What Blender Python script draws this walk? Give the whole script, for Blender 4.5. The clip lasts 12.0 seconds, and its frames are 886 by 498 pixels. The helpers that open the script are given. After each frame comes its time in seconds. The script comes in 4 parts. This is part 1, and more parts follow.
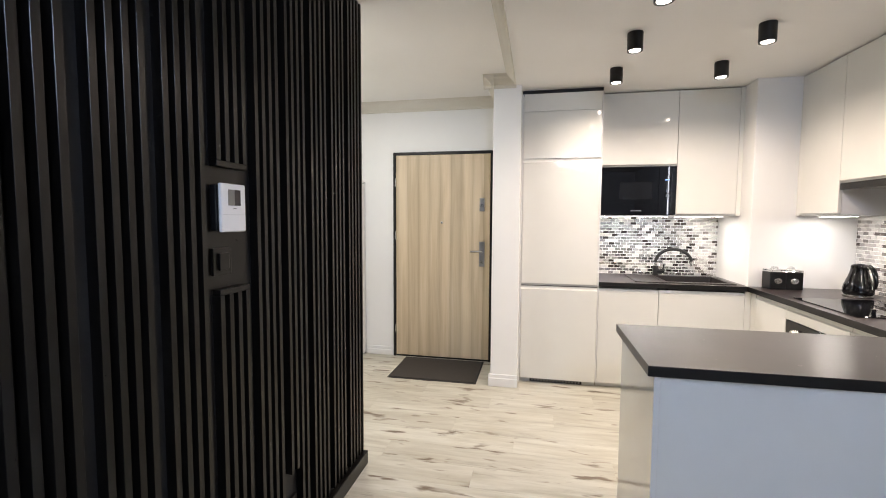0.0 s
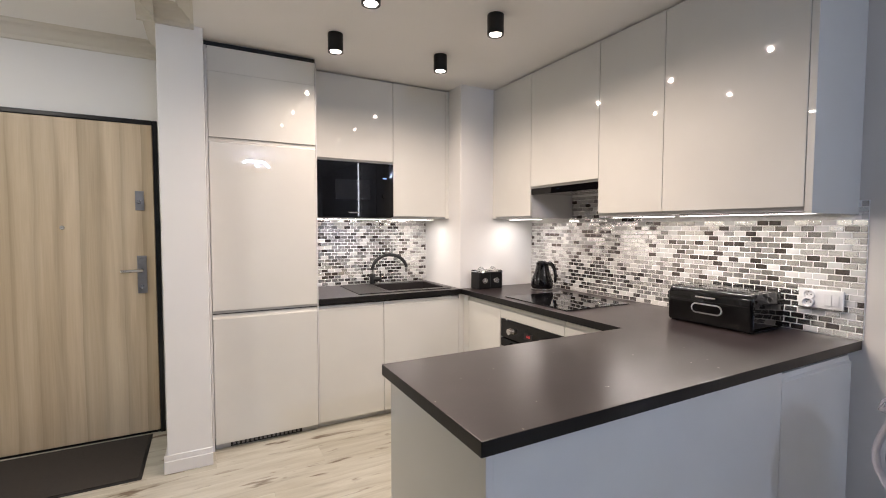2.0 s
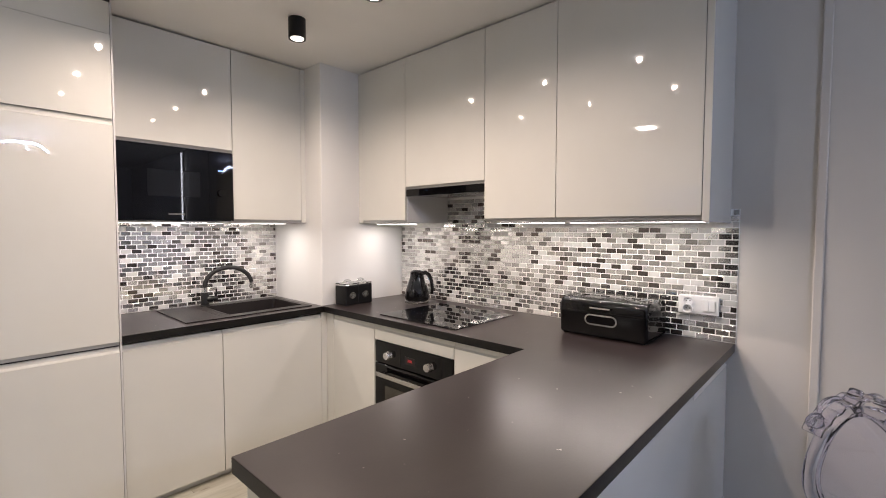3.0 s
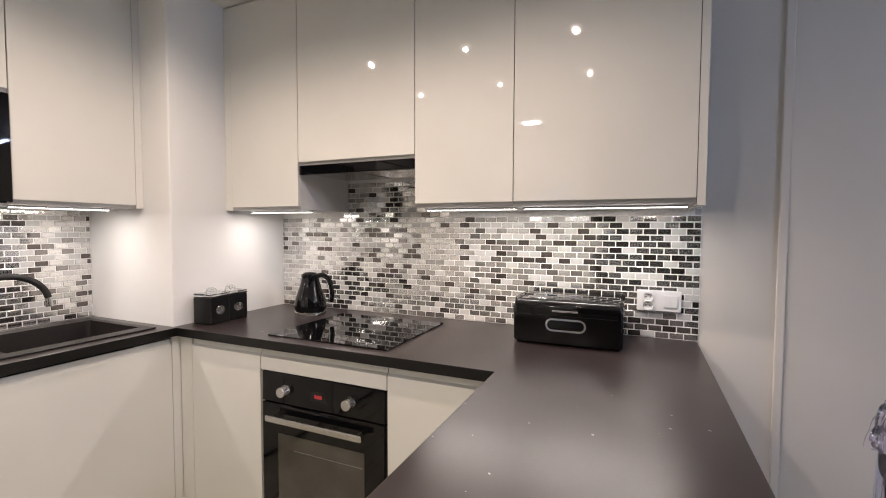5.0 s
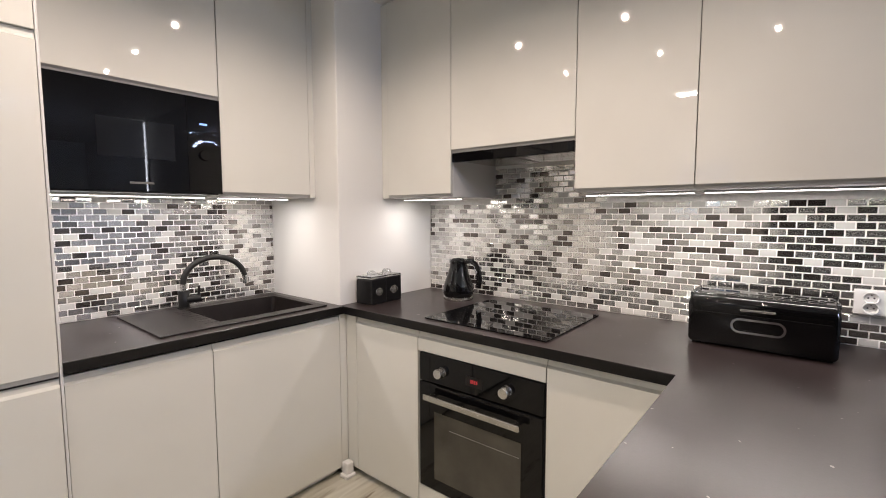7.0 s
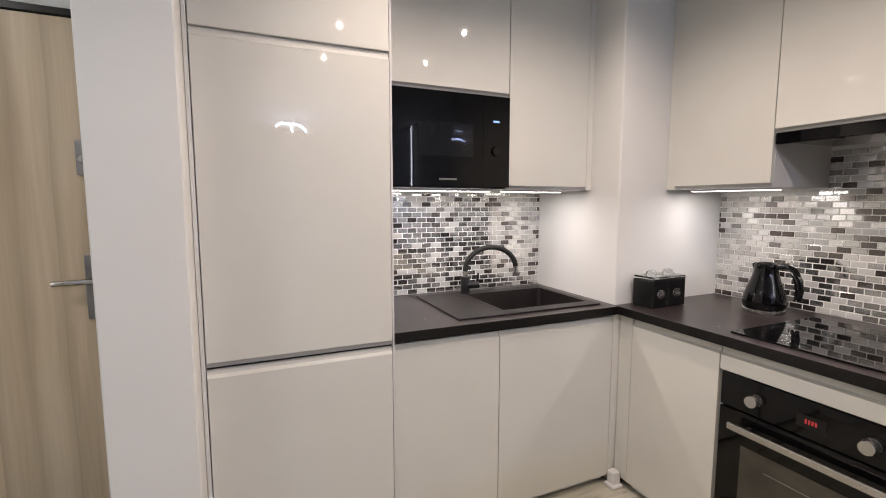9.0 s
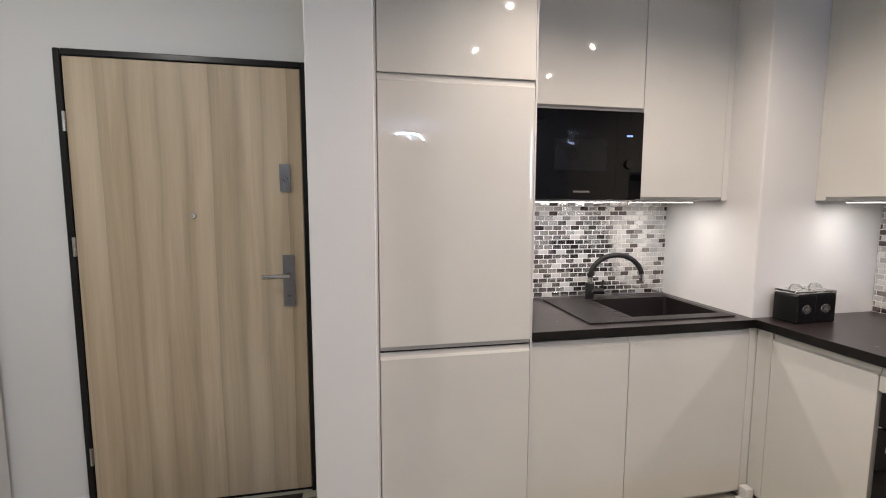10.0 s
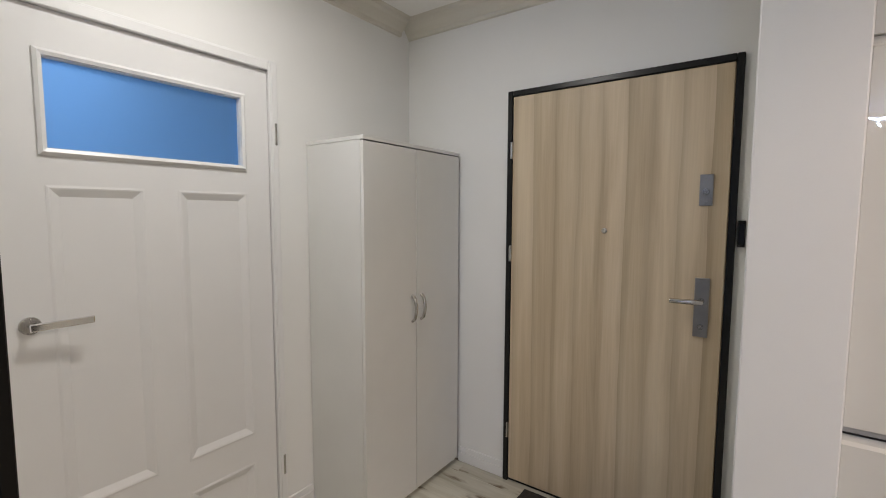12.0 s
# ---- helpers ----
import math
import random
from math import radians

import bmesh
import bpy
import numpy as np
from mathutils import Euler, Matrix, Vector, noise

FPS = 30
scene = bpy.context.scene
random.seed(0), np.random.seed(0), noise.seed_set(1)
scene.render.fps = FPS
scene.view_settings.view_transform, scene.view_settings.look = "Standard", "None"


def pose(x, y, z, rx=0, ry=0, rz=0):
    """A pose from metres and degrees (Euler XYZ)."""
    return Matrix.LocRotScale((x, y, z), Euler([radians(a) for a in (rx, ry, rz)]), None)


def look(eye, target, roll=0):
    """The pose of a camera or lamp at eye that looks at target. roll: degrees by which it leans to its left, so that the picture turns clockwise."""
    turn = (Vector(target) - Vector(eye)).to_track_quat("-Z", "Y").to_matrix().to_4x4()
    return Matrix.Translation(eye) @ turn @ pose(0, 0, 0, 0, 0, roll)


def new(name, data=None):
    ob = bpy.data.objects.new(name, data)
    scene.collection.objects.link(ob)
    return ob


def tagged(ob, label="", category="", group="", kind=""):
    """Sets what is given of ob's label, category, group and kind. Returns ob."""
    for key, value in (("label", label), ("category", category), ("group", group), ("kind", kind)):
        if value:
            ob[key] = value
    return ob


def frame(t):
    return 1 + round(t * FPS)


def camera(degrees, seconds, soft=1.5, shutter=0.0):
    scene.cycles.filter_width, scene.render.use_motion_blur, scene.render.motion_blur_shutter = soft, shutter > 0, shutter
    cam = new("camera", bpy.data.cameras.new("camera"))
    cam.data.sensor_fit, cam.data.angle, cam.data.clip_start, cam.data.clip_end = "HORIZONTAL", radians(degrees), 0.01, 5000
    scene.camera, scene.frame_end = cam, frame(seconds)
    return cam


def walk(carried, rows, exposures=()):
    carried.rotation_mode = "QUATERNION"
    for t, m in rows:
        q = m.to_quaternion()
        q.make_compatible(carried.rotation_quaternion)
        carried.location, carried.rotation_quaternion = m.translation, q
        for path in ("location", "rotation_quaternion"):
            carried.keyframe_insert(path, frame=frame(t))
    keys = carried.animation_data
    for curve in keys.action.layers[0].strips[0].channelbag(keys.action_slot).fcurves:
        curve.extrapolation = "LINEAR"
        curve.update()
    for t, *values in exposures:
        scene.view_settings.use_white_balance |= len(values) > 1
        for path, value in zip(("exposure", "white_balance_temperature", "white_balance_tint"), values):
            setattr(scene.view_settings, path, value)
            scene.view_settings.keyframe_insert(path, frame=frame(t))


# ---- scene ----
cam = camera(89.6, 12.0, soft=1.0)
PATH = [
    (0, (0.189, 0.232, 1.364), (-0.217, 2.185, 1.228), 0.3),
    (0.5, (0.149, 0.356, 1.342), (0.08, 2.351, 1.218), 0.1),
    (1, (0.102, 0.574, 1.335), (0.349, 2.555, 1.221), -0.0),
    (1.5, (0.1, 0.789, 1.335), (0.683, 2.7, 1.23), -0.1),
    (2, (0.054, 1.042, 1.333), (0.991, 2.806, 1.235), 0.1),
    (2.5, (0.066, 1.266, 1.345), (1.317, 2.823, 1.247), 0.2),
    (3, (0.185, 1.486, 1.363), (1.659, 2.834, 1.27), 0.1),
    (3.5, (0.246, 1.702, 1.351), (1.924, 2.788, 1.27), 0.3),
    (5.5, (0.452, 2.093, 1.31), (2.282, 2.894, 1.217), 0.2),
    (6, (0.437, 2.101, 1.314), (2.187, 3.061, 1.191), 0.3),
    (6.5, (0.412, 2.129, 1.318), (2.075, 3.23, 1.175), 0.0),
    (7, (0.392, 2.201, 1.322), (1.937, 3.462, 1.16), -0.1),
    (9, (0.218, 2.428, 1.335), (1.011, 4.252, 1.131), 0.0),
    (9.5, (0.12, 2.357, 1.365), (0.7, 4.259, 1.155), 0.0),
    (10, (-0.008, 2.297, 1.383), (0.379, 4.249, 1.179), 0.1),
    (10.5, (-0.068, 2.273, 1.392), (0.016, 4.262, 1.204), 0.2),
    (11, (-0.098, 2.293, 1.391), (-0.417, 4.261, 1.225), 0.3),
    (11.5, (-0.097, 2.339, 1.394), (-0.859, 4.181, 1.235), 0.4),
    (12, (-0.12, 2.39, 1.406), (-1.282, 4.008, 1.241), 0.2),
]
EXPOSURES = [(0, 0.54, 6500, 10), (1.5, 0.26, 6520, 12), (2.5, 0.0, 6550, 14), (3.5, -0.05, 6560, 14), (5.5, -0.04, 6530, 13), (7.0, -0.12, 6480, 12), (9.0, -0.24, 6360, 13), (10.5, -0.34, 6300, 12), (12.0, -0.38, 6400, 12)]
walk(cam, [(t, look(eye, target, roll)) for t, eye, target, roll in PATH], exposures=EXPOSURES)

# ---- world, lights ----
world = bpy.data.worlds.new("world")
scene.world = world
world.use_nodes = True
world.node_tree.nodes["Background"].inputs[0].default_value = (0.02, 0.025, 0.04, 1)
world.node_tree.nodes["Background"].inputs[1].default_value = 0.2

WARM, COOL, SOFT = (1.0, 0.82, 0.69), (0.55, 0.68, 1.0), (1.0, 0.965, 0.90)
SPOT_W, STRIP_W, HALL_W, BATH_W = 22.5, 6.4, 12.5, 15.0
SPOTS = [(x, y) for x in (0.71, 1.365) for y in (2.37, 2.95, 3.55)]


def spot_lamp(x, y, z, watts, colour, cone=165, blend=0.9, size=0.014):
    d = bpy.data.lights.new("spot_light", "SPOT")
    d.energy, d.color, d.spot_size, d.spot_blend, d.shadow_soft_size = watts, colour, radians(cone), blend, size
    o = new("spot_light", d)
    o.matrix_world = pose(x, y, z)
    return o


def area_lamp(m, w, h, watts, colour):
    d = bpy.data.lights.new("area_light", "AREA")
    d.shape, d.size, d.size_y, d.energy, d.color = "RECTANGLE", w, h, watts, colour
    o = new("area_light", d)
    o.matrix_world = m
    return o


for sx, sy in SPOTS:
    spot_lamp(sx, sy, 2.285, SPOT_W, WARM)
for (x, y, w, h, k) in ((2.187, 2.195, 0.012, 0.57, 1.0), (2.187, 2.715, 0.012, 0.38, 1.0), (2.187, 3.715, 0.012, 0.31, 0.8), (0.99, 4.307, 0.55, 0.012, 1.0), (1.485, 4.307, 0.30, 0.012, 0.8)):
    area_lamp(pose(x, y, 1.3868), w, h, STRIP_W * k * max(w, h), (1.0, 0.91, 0.84))
area_lamp(pose(-1.15, 3.15, 2.445), 0.16, 0.16, HALL_W, SOFT)
area_lamp(pose(-2.6, 3.1, 2.38), 0.4, 0.4, BATH_W, (0.75, 0.88, 1.0))


# ---- materials ----
class Nodes:
    def __init__(self, name):
        self.m = bpy.data.materials.new(name)
        self.m.use_nodes = True
        self.t = self.m.node_tree
        self.b = self.t.nodes["Principled BSDF"]

    def n(self, kind, **inputs):
        node = self.t.nodes.new(kind)
        for k, v in inputs.items():
            self.put(node, k.replace("_", " "), v)
        return node

    def put(self, node, key, v):
        sock = node.inputs[int(key) if key.isdigit() else key]
        if isinstance(v, bpy.types.NodeSocket):
            self.t.links.new(v, sock)
        else:
            sock.default_value = v

    def coords(self, scale=(1, 1, 1), shift=None):
        tc = self.n("ShaderNodeTexCoord")
        mp = self.n("ShaderNodeMapping")
        self.t.links.new(tc.outputs["Object"], mp.inputs["Vector"])
        mp.inputs["Scale"].default_value = scale
        if shift is not None:
            self.t.links.new(shift, mp.inputs["Location"])
        return mp.outputs[0]

    def noise(self, vec, scale, detail=4, rough=0.55, distort=0.0):
        t = self.n("ShaderNodeTexNoise", Scale=scale, Detail=detail, Roughness=rough, Distortion=distort, Vector=vec)
        return t.outputs["Fac"]

    def ramp(self, fac, stops, mode="LINEAR"):
        r = self.n("ShaderNodeValToRGB", Fac=fac)
        r.color_ramp.interpolation = mode
        e = r.color_ramp.elements
        while len(e) < len(stops):
            e.new(0.5)
        for el, (p, c) in zip(e, stops):
            el.position, el.color = p, (*c, 1) if len(c) == 3 else c
        return r.outputs[0]

    def math(self, op, a, b=0.0):
        m = self.n("ShaderNodeMath")
        m.operation = op
        self.put(m, "0", a)
        self.put(m, "1", b)
        return m.outputs[0]

    def mix(self, fac, a, b, blend="MIX"):
        m = self.t.nodes.new("ShaderNodeMix")
        m.data_type, m.blend_type = "RGBA", blend
        for k, v in (("0", fac), ("6", a), ("7", b)):
            self.put(m, k, (*v, 1) if isinstance(v, tuple) and len(v) == 3 else v)
        return m.outputs[2]

    def bump(self, height, strength=0.2, distance=0.002):
        b = self.n("ShaderNodeBump", Height=height, Strength=strength, Distance=distance)
        self.t.links.new(b.outputs[0], self.b.inputs["Normal"])

    def set(self, **kw):
        for k, v in kw.items():
            self.put(self.b, k.replace("_", " "), (*v, 1) if isinstance(v, tuple) and len(v) == 3 else v)
        return self


def plain(name, colour, rough=0.5, metal=0.0, vary=0.08, scale=3.0, bump=0.0, bump_scale=80.0, coat=0.0, spec=0.5):
    g = Nodes(name)
    v = g.coords()
    f = g.noise(v, scale, 5)
    lo = tuple(c * (1 - vary) for c in colour)
    hi = tuple(min(1, c * (1 + vary)) for c in colour)
    g.set(Base_Color=g.ramp(f, [(0.3, lo), (0.7, hi)]), Metallic=metal)
    r = g.noise(v, scale * 7, 3)
    g.set(Roughness=g.math("ADD", g.math("MULTIPLY", r, rough * 0.35), rough * 0.82))
    if bump:
        g.bump(g.noise(v, bump_scale, 4), bump, 0.002)
    g.set(Specular_IOR_Level=spec)
    if coat:
        g.set(Coat_Weight=coat, Coat_Roughness=0.03)
    return g.m


def emitter(name, colour, strength, base=0.8):
    g = Nodes(name)
    g.set(Base_Color=(base, base, base), Emission_Color=colour, Emission_Strength=strength)
    return g.m


def gloss_white():
    g = Nodes("white_gloss_lacquer")
    v = g.coords()
    g.set(Base_Color=g.ramp(g.noise(v, 2.0, 4), [(0.3, (0.665, 0.664, 0.622)), (0.7, (0.705, 0.704, 0.66))]), Roughness=0.009, Specular_IOR_Level=0.5)
    g.set(Coat_Weight=0.15, Coat_Roughness=0.006)
    g.bump(g.noise(v, 7.0, 2), 0.003, 0.004)
    return g.m


def oak_floor():
    g = Nodes("pale_oak_laminate")
    oi = g.n("ShaderNodeObjectInfo").outputs["Random"]
    shift = g.n("ShaderNodeCombineXYZ", X=g.math("MULTIPLY", oi, 37.0), Y=g.math("MULTIPLY", oi, 91.0), Z=g.math("MULTIPLY", oi, 13.0)).outputs[0]
    v = g.coords((1.0, 9.0, 1.0), shift)
    f = g.noise(v, 2.2, 6, 0.6, 0.6)
    col = g.ramp(f, [(0.25, (0.37, 0.35, 0.285)), (0.42, (0.52, 0.502, 0.425)), (0.6, (0.61, 0.597, 0.52)), (0.8, (0.45, 0.432, 0.36))])
    tone = g.ramp(oi, [(0.0, (0.86, 0.85, 0.83)), (1.0, (1.0, 1.0, 1.0))])
    col = g.mix(1.0, col, tone, "MULTIPLY")
    v2 = g.coords((4.5, 17.0, 4.5), shift)
    knot = g.ramp(g.noise(v2, 1.0, 3, 0.5, 0.3), [(0.60, (0, 0, 0)), (0.70, (1, 1, 1))])
    band = g.ramp(g.noise(g.coords((1.3, 7.0, 1.0), shift), 1.1, 3, 0.5, 0.8), [(0.45, (1, 1, 1)), (0.68, (0.86, 0.84, 0.80))])
    col = g.mix(knot, g.mix(1.0, col, band, "MULTIPLY"), (0.16, 0.12, 0.08))
    g.set(Base_Color=col, Roughness=g.math("ADD", g.math("MULTIPLY", f, 0.2), 0.3))
    g.bump(g.noise(g.coords((6.0, 60.0, 6.0), shift), 4.0, 4), 0.12, 0.002)
    return g.m


def oak_door():
    """Vertical veneer leaves of uneven width and tone, with a fine upright grain."""
    g = Nodes("pale_oak_veneer")
    tc = g.n("ShaderNodeTexCoord").outputs["Object"]
    sep = g.n("ShaderNodeSeparateXYZ", Vector=tc)
    wob = g.noise(g.coords((2.0, 2.0, 0.9)), 1.0, 2)
    u = g.math("ADD", g.math("MULTIPLY", sep.outputs[0], 9.5), g.math("MULTIPLY", wob, 0.5))
    rnd = g.n("ShaderNodeTexWhiteNoise")
    rnd.noise_dimensions = "1D"
    g.put(rnd, "W", g.math("FLOOR", u))
    leaf_tone = g.ramp(rnd.outputs[0], [(0.0, (0.80, 0.79, 0.765)), (0.5, (0.92, 0.91, 0.90)), (1.0, (1.0, 1.0, 1.0))])
    edge = g.ramp(g.math("FRACT", u), [(0.0, (0.78, 0.755, 0.72)), (0.3, (1, 1, 1)), (0.75, (1.02, 1.02, 1.02)), (1.0, (0.9, 0.89, 0.875))])
    f = g.noise(g.coords((9.0, 9.0, 0.55)), 1.6, 5, 0.55, 0.6)
    col = g.ramp(f, [(0.25, (0.53, 0.42, 0.28)), (0.5, (0.66, 0.54, 0.375)), (0.75, (0.76, 0.645, 0.475))])
    col = g.mix(1.0, g.mix(1.0, col, leaf_tone, "MULTIPLY"), edge, "MULTIPLY")
    fine = g.noise(g.coords((150.0, 150.0, 4.0)), 1.0, 3)
    col = g.mix(0.10, col, g.ramp(fine, [(0.3, (0.35, 0.25, 0.15)), (0.7, (0.75, 0.62, 0.45))]))
    g.set(Base_Color=col, Roughness=0.46)
    g.bump(fine, 0.1, 0.001)
    return g.m


def worktop_dark():
    g = Nodes("dark_stone_laminate")
    v = g.coords()
    f = g.noise(v, 5.0, 7, 0.65, 0.4)
    col = g.ramp(f, [(0.3, (0.021, 0.0150, 0.0147)), (0.55, (0.027, 0.0196, 0.0194)), (0.8, (0.035, 0.0262, 0.0258))])
    fleck = g.ramp(g.noise(v, 38.0, 2, 0.4), [(0.75, (0, 0, 0)), (0.765, (1, 1, 1))])
    col = g.mix(fleck, col, (0.30, 0.27, 0.25))
    g.set(Base_Color=col, Roughness=g.math("ADD", g.math("MULTIPLY", g.noise(v, 3.0, 4), 0.06), 0.262), Specular_IOR_Level=0.64)
    g.bump(g.noise(v, 160.0, 3), 0.08, 0.001)
    return g.m


def mosaic(name, islands):
    """Mixed glass and metal mosaic: silver, grey and taupe mirrors among frosted pale pieces."""
    g = Nodes(name)
    if islands:
        r = g.n("ShaderNodeNewGeometry").outputs["Random Per Island"]
    else:
        r = g.n("ShaderNodeObjectInfo").outputs["Random"]
    kinds = (0.0, 0.13, 0.21, 0.48, 0.82)   # taupe, smoke, silver, pale silver, frosted
    def by_kind(values):
        return g.ramp(r, [(k, c if isinstance(c, tuple) else (c,) * 3) for k, c in zip(kinds, values)], "CONSTANT")
    col = by_kind(((0.17, 0.15, 0.14), (0.34, 0.325, 0.31), (0.63, 0.62, 0.60), (0.91, 0.90, 0.88), (0.60, 0.595, 0.575)))
    v = g.coords()
    marb = g.noise(v, 60.0, 4, 0.6, 1.2)
    col = g.mix(0.18, col, g.mix(1.0, col, g.ramp(marb, [(0.3, (0.5, 0.5, 0.5)), (0.7, (1, 1, 1))]), "MULTIPLY"))
    g.set(Base_Color=col, Roughness=by_kind((0.06, 0.06, 0.08, 0.13, 0.24)), Metallic=by_kind((0.85, 0.85, 0.95, 0.92, 0.0)))
    g.bump(g.noise(v, 35.0, 2), 0.05, 0.002)
    return g.m


def clear(name, colour, rough=0.02, ior=1.49):
    g = Nodes(name)
    g.set(Base_Color=colour, Roughness=rough, IOR=ior, Transmission_Weight=1.0)
    return g.m


def wall_paint(name, colour):
    g = Nodes(name)
    v = g.coords()
    lo = tuple(c * 0.965 for c in colour)
    g.set(Base_Color=g.ramp(g.noise(v, 1.7, 5), [(0.3, lo), (0.7, colour)]), Roughness=0.62)
    g.bump(g.noise(v, 170.0, 4), 0.10, 0.0015)
    return g.m


M_WALL = wall_paint("white_wall_paint", (0.80, 0.80, 0.78))
M_GREIGE = wall_paint("warm_grey_wall_paint", (0.66, 0.625, 0.575))
M_CEIL = wall_paint("white_ceiling_paint", (0.88, 0.87, 0.845))
M_MOULD = wall_paint("cream_moulding_paint", (0.66, 0.63, 0.55))
M_GLOSS = gloss_white()
M_CARCASS = plain("white_board", (0.66, 0.66, 0.65), 0.35, vary=0.03)
M_LIP = plain("pale_grey_edge_profile", (0.45, 0.45, 0.44), 0.3, vary=0.03)
M_TOP = worktop_dark()
M_EDGE = plain("black_edge_banding", (0.0055, 0.005, 0.005), 0.35, vary=0.2, scale=30, spec=0.3)
M_BLACKGLASS = plain("black_glass", (0.003, 0.003, 0.0035), 0.02, vary=0.1, scale=2, spec=0.3)
# grey-olive base paints the reflection of the lit floor and peninsula
M_OVENGLASS = plain("oven_glass_painted_reflection", (0.06, 0.056, 0.046), 0.04, vary=0.35, scale=5)
M_BLACK = plain("black_satin", (0.007, 0.007, 0.0075), 0.3, vary=0.15, scale=8, spec=0.35)
M_BLACKGLOSS = plain("black_gloss_enamel", (0.004, 0.004, 0.0045), 0.06, vary=0.15, scale=6, spec=0.36)
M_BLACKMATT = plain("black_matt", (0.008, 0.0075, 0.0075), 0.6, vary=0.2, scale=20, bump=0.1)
M_SLAT = plain("black_painted_slats", (0.0040, 0.0033, 0.0027), 0.30, vary=0.25, scale=12, bump=0.05, spec=0.28)
M_STEEL = plain("brushed_steel", (0.55, 0.54, 0.52), 0.26, 1.0, vary=0.06, scale=20)
M_CHROME = plain("chrome", (0.75, 0.75, 0.75), 0.08, 1.0, vary=0.03)
M_GREYMETAL = plain("satin_grey_metal", (0.34, 0.335, 0.33), 0.33, 0.9, vary=0.08, scale=15)
M_PLASTIC = plain("white_plastic", (0.74, 0.74, 0.74), 0.3, vary=0.02)
M_GREYPLASTIC = plain("grey_plastic", (0.16, 0.16, 0.155), 0.35, vary=0.05)
M_WARDROBE = plain("white_melamine", (0.72, 0.72, 0.695), 0.38, vary=0.025, bump=0.05, bump_scale=250)
M_DOORWHITE = plain("white_door_lacquer", (0.76, 0.76, 0.755), 0.33, vary=0.02, bump=0.03, bump_scale=120)
M_FLOOR = oak_floor()
M_OAK = oak_door()
M_GROUT = plain("pale_grout", (0.87, 0.865, 0.845), 0.7, vary=0.08, scale=60, bump=0.2)
M_TILE = mosaic("glass_mosaic", False)
M_TILES = mosaic("glass_mosaic_far", True)
M_MAT = plain("charcoal_rib_mat", (0.034, 0.029, 0.025), 0.85, vary=0.3, scale=90, bump=0.5, bump_scale=400)
M_SINK = plain("black_granite_composite", (0.0125, 0.0098, 0.0094), 0.4, vary=0.35, scale=220, bump=0.15, bump_scale=300, spec=0.3)
M_GHOST = clear("clear_polycarbonate", (0.93, 0.91, 0.98), 0.02, 1.5)
M_JARGLASS = clear("clear_plastic", (0.97, 0.98, 0.98), 0.03, 1.45)
M_LENS = emitter("lit_lamp_lens", (1.0, 0.90, 0.80), 6.0)
M_STRIP = emitter("lit_led_strip", (1.0, 0.95, 0.9), 6.0)
M_PANEL = emitter("lit_ceiling_panel", (1.0, 0.95, 0.88), 12.0)
M_CHAND = emitter("lit_led_tube", COOL, 640.0)
M_TUBE = emitter("lit_wall_tube", (0.85, 0.9, 1.0), 40.0)
M_RED = emitter("red_digits", (1.0, 0.05, 0.06), 0.45, 0.01)
M_BLUEDIG = emitter("blue_digits", (0.3, 0.5, 1.0), 1.5, 0.01)
g = Nodes("blue_frosted_glass")
g.set(Base_Color=(0.20, 0.42, 0.78), Roughness=0.5, Transmission_Weight=0.85, IOR=1.3)
g.bump(g.noise(g.coords(), 25.0, 3), 0.1, 0.002)
M_BLUEGLASS = g.m

# ---- building helpers ----
ORG = {}


def thing(name, loc, label, category, group="", kind=""):
    o = new(name)
    o.empty_display_size = 0.05
    o.location = loc
    ORG[o] = Vector(loc)
    return tagged(o, label, category, group, kind)


def finish(bm, mat, smooth=False):
    me = bpy.data.meshes.new("mesh")
    bmesh.ops.recalc_face_normals(bm, faces=bm.faces)
    for f in bm.faces:
        f.smooth = smooth
    if smooth:
        for e in bm.edges:
            e.smooth = len(e.link_faces) == 2 and e.calc_face_angle(0) < 0.7
    bm.to_mesh(me)
    bm.free()
    me.materials.append(mat)
    return me


def part(name, bm, mat, parent=None, label="", smooth=False):
    """Links a bmesh, drawn in the room's coordinates, as one mesh under a thing or a part."""
    me = finish(bm, mat, smooth)
    o = new(name, me)
    if parent is not None:
        org = ORG[parent]
        me.transform(Matrix.Translation(-org))
        o.parent = parent
        ORG[o] = org
    else:
        ORG[o] = Vector((0, 0, 0))
    if label:
        o["label"] = label
    return o


def box(x0, x1, y0, y1, z0, z1, bevel=0.0015, seg=1, bm=None, turn=None):
    own = bmesh.new()
    bmesh.ops.create_cube(own, size=1.0)
    for v in own.verts:
        v.co = Vector(((x0 + x1) / 2 + v.co.x * (x1 - x0), (y0 + y1) / 2 + v.co.y * (y1 - y0), (z0 + z1) / 2 + v.co.z * (z1 - z0)))
    if bevel:
        bmesh.ops.bevel(own, geom=own.edges[:], offset=bevel, segments=seg, affect="EDGES", profile=0.5)
    if turn is not None:
        own.transform(turn)
    return join(bm, own)


def join(bm, own):
    if bm is None:
        return own
    me = bpy.data.meshes.new("tmp")
    own.to_mesh(me)
    own.free()
    bm.from_mesh(me)
    bpy.data.meshes.remove(me)
    return bm


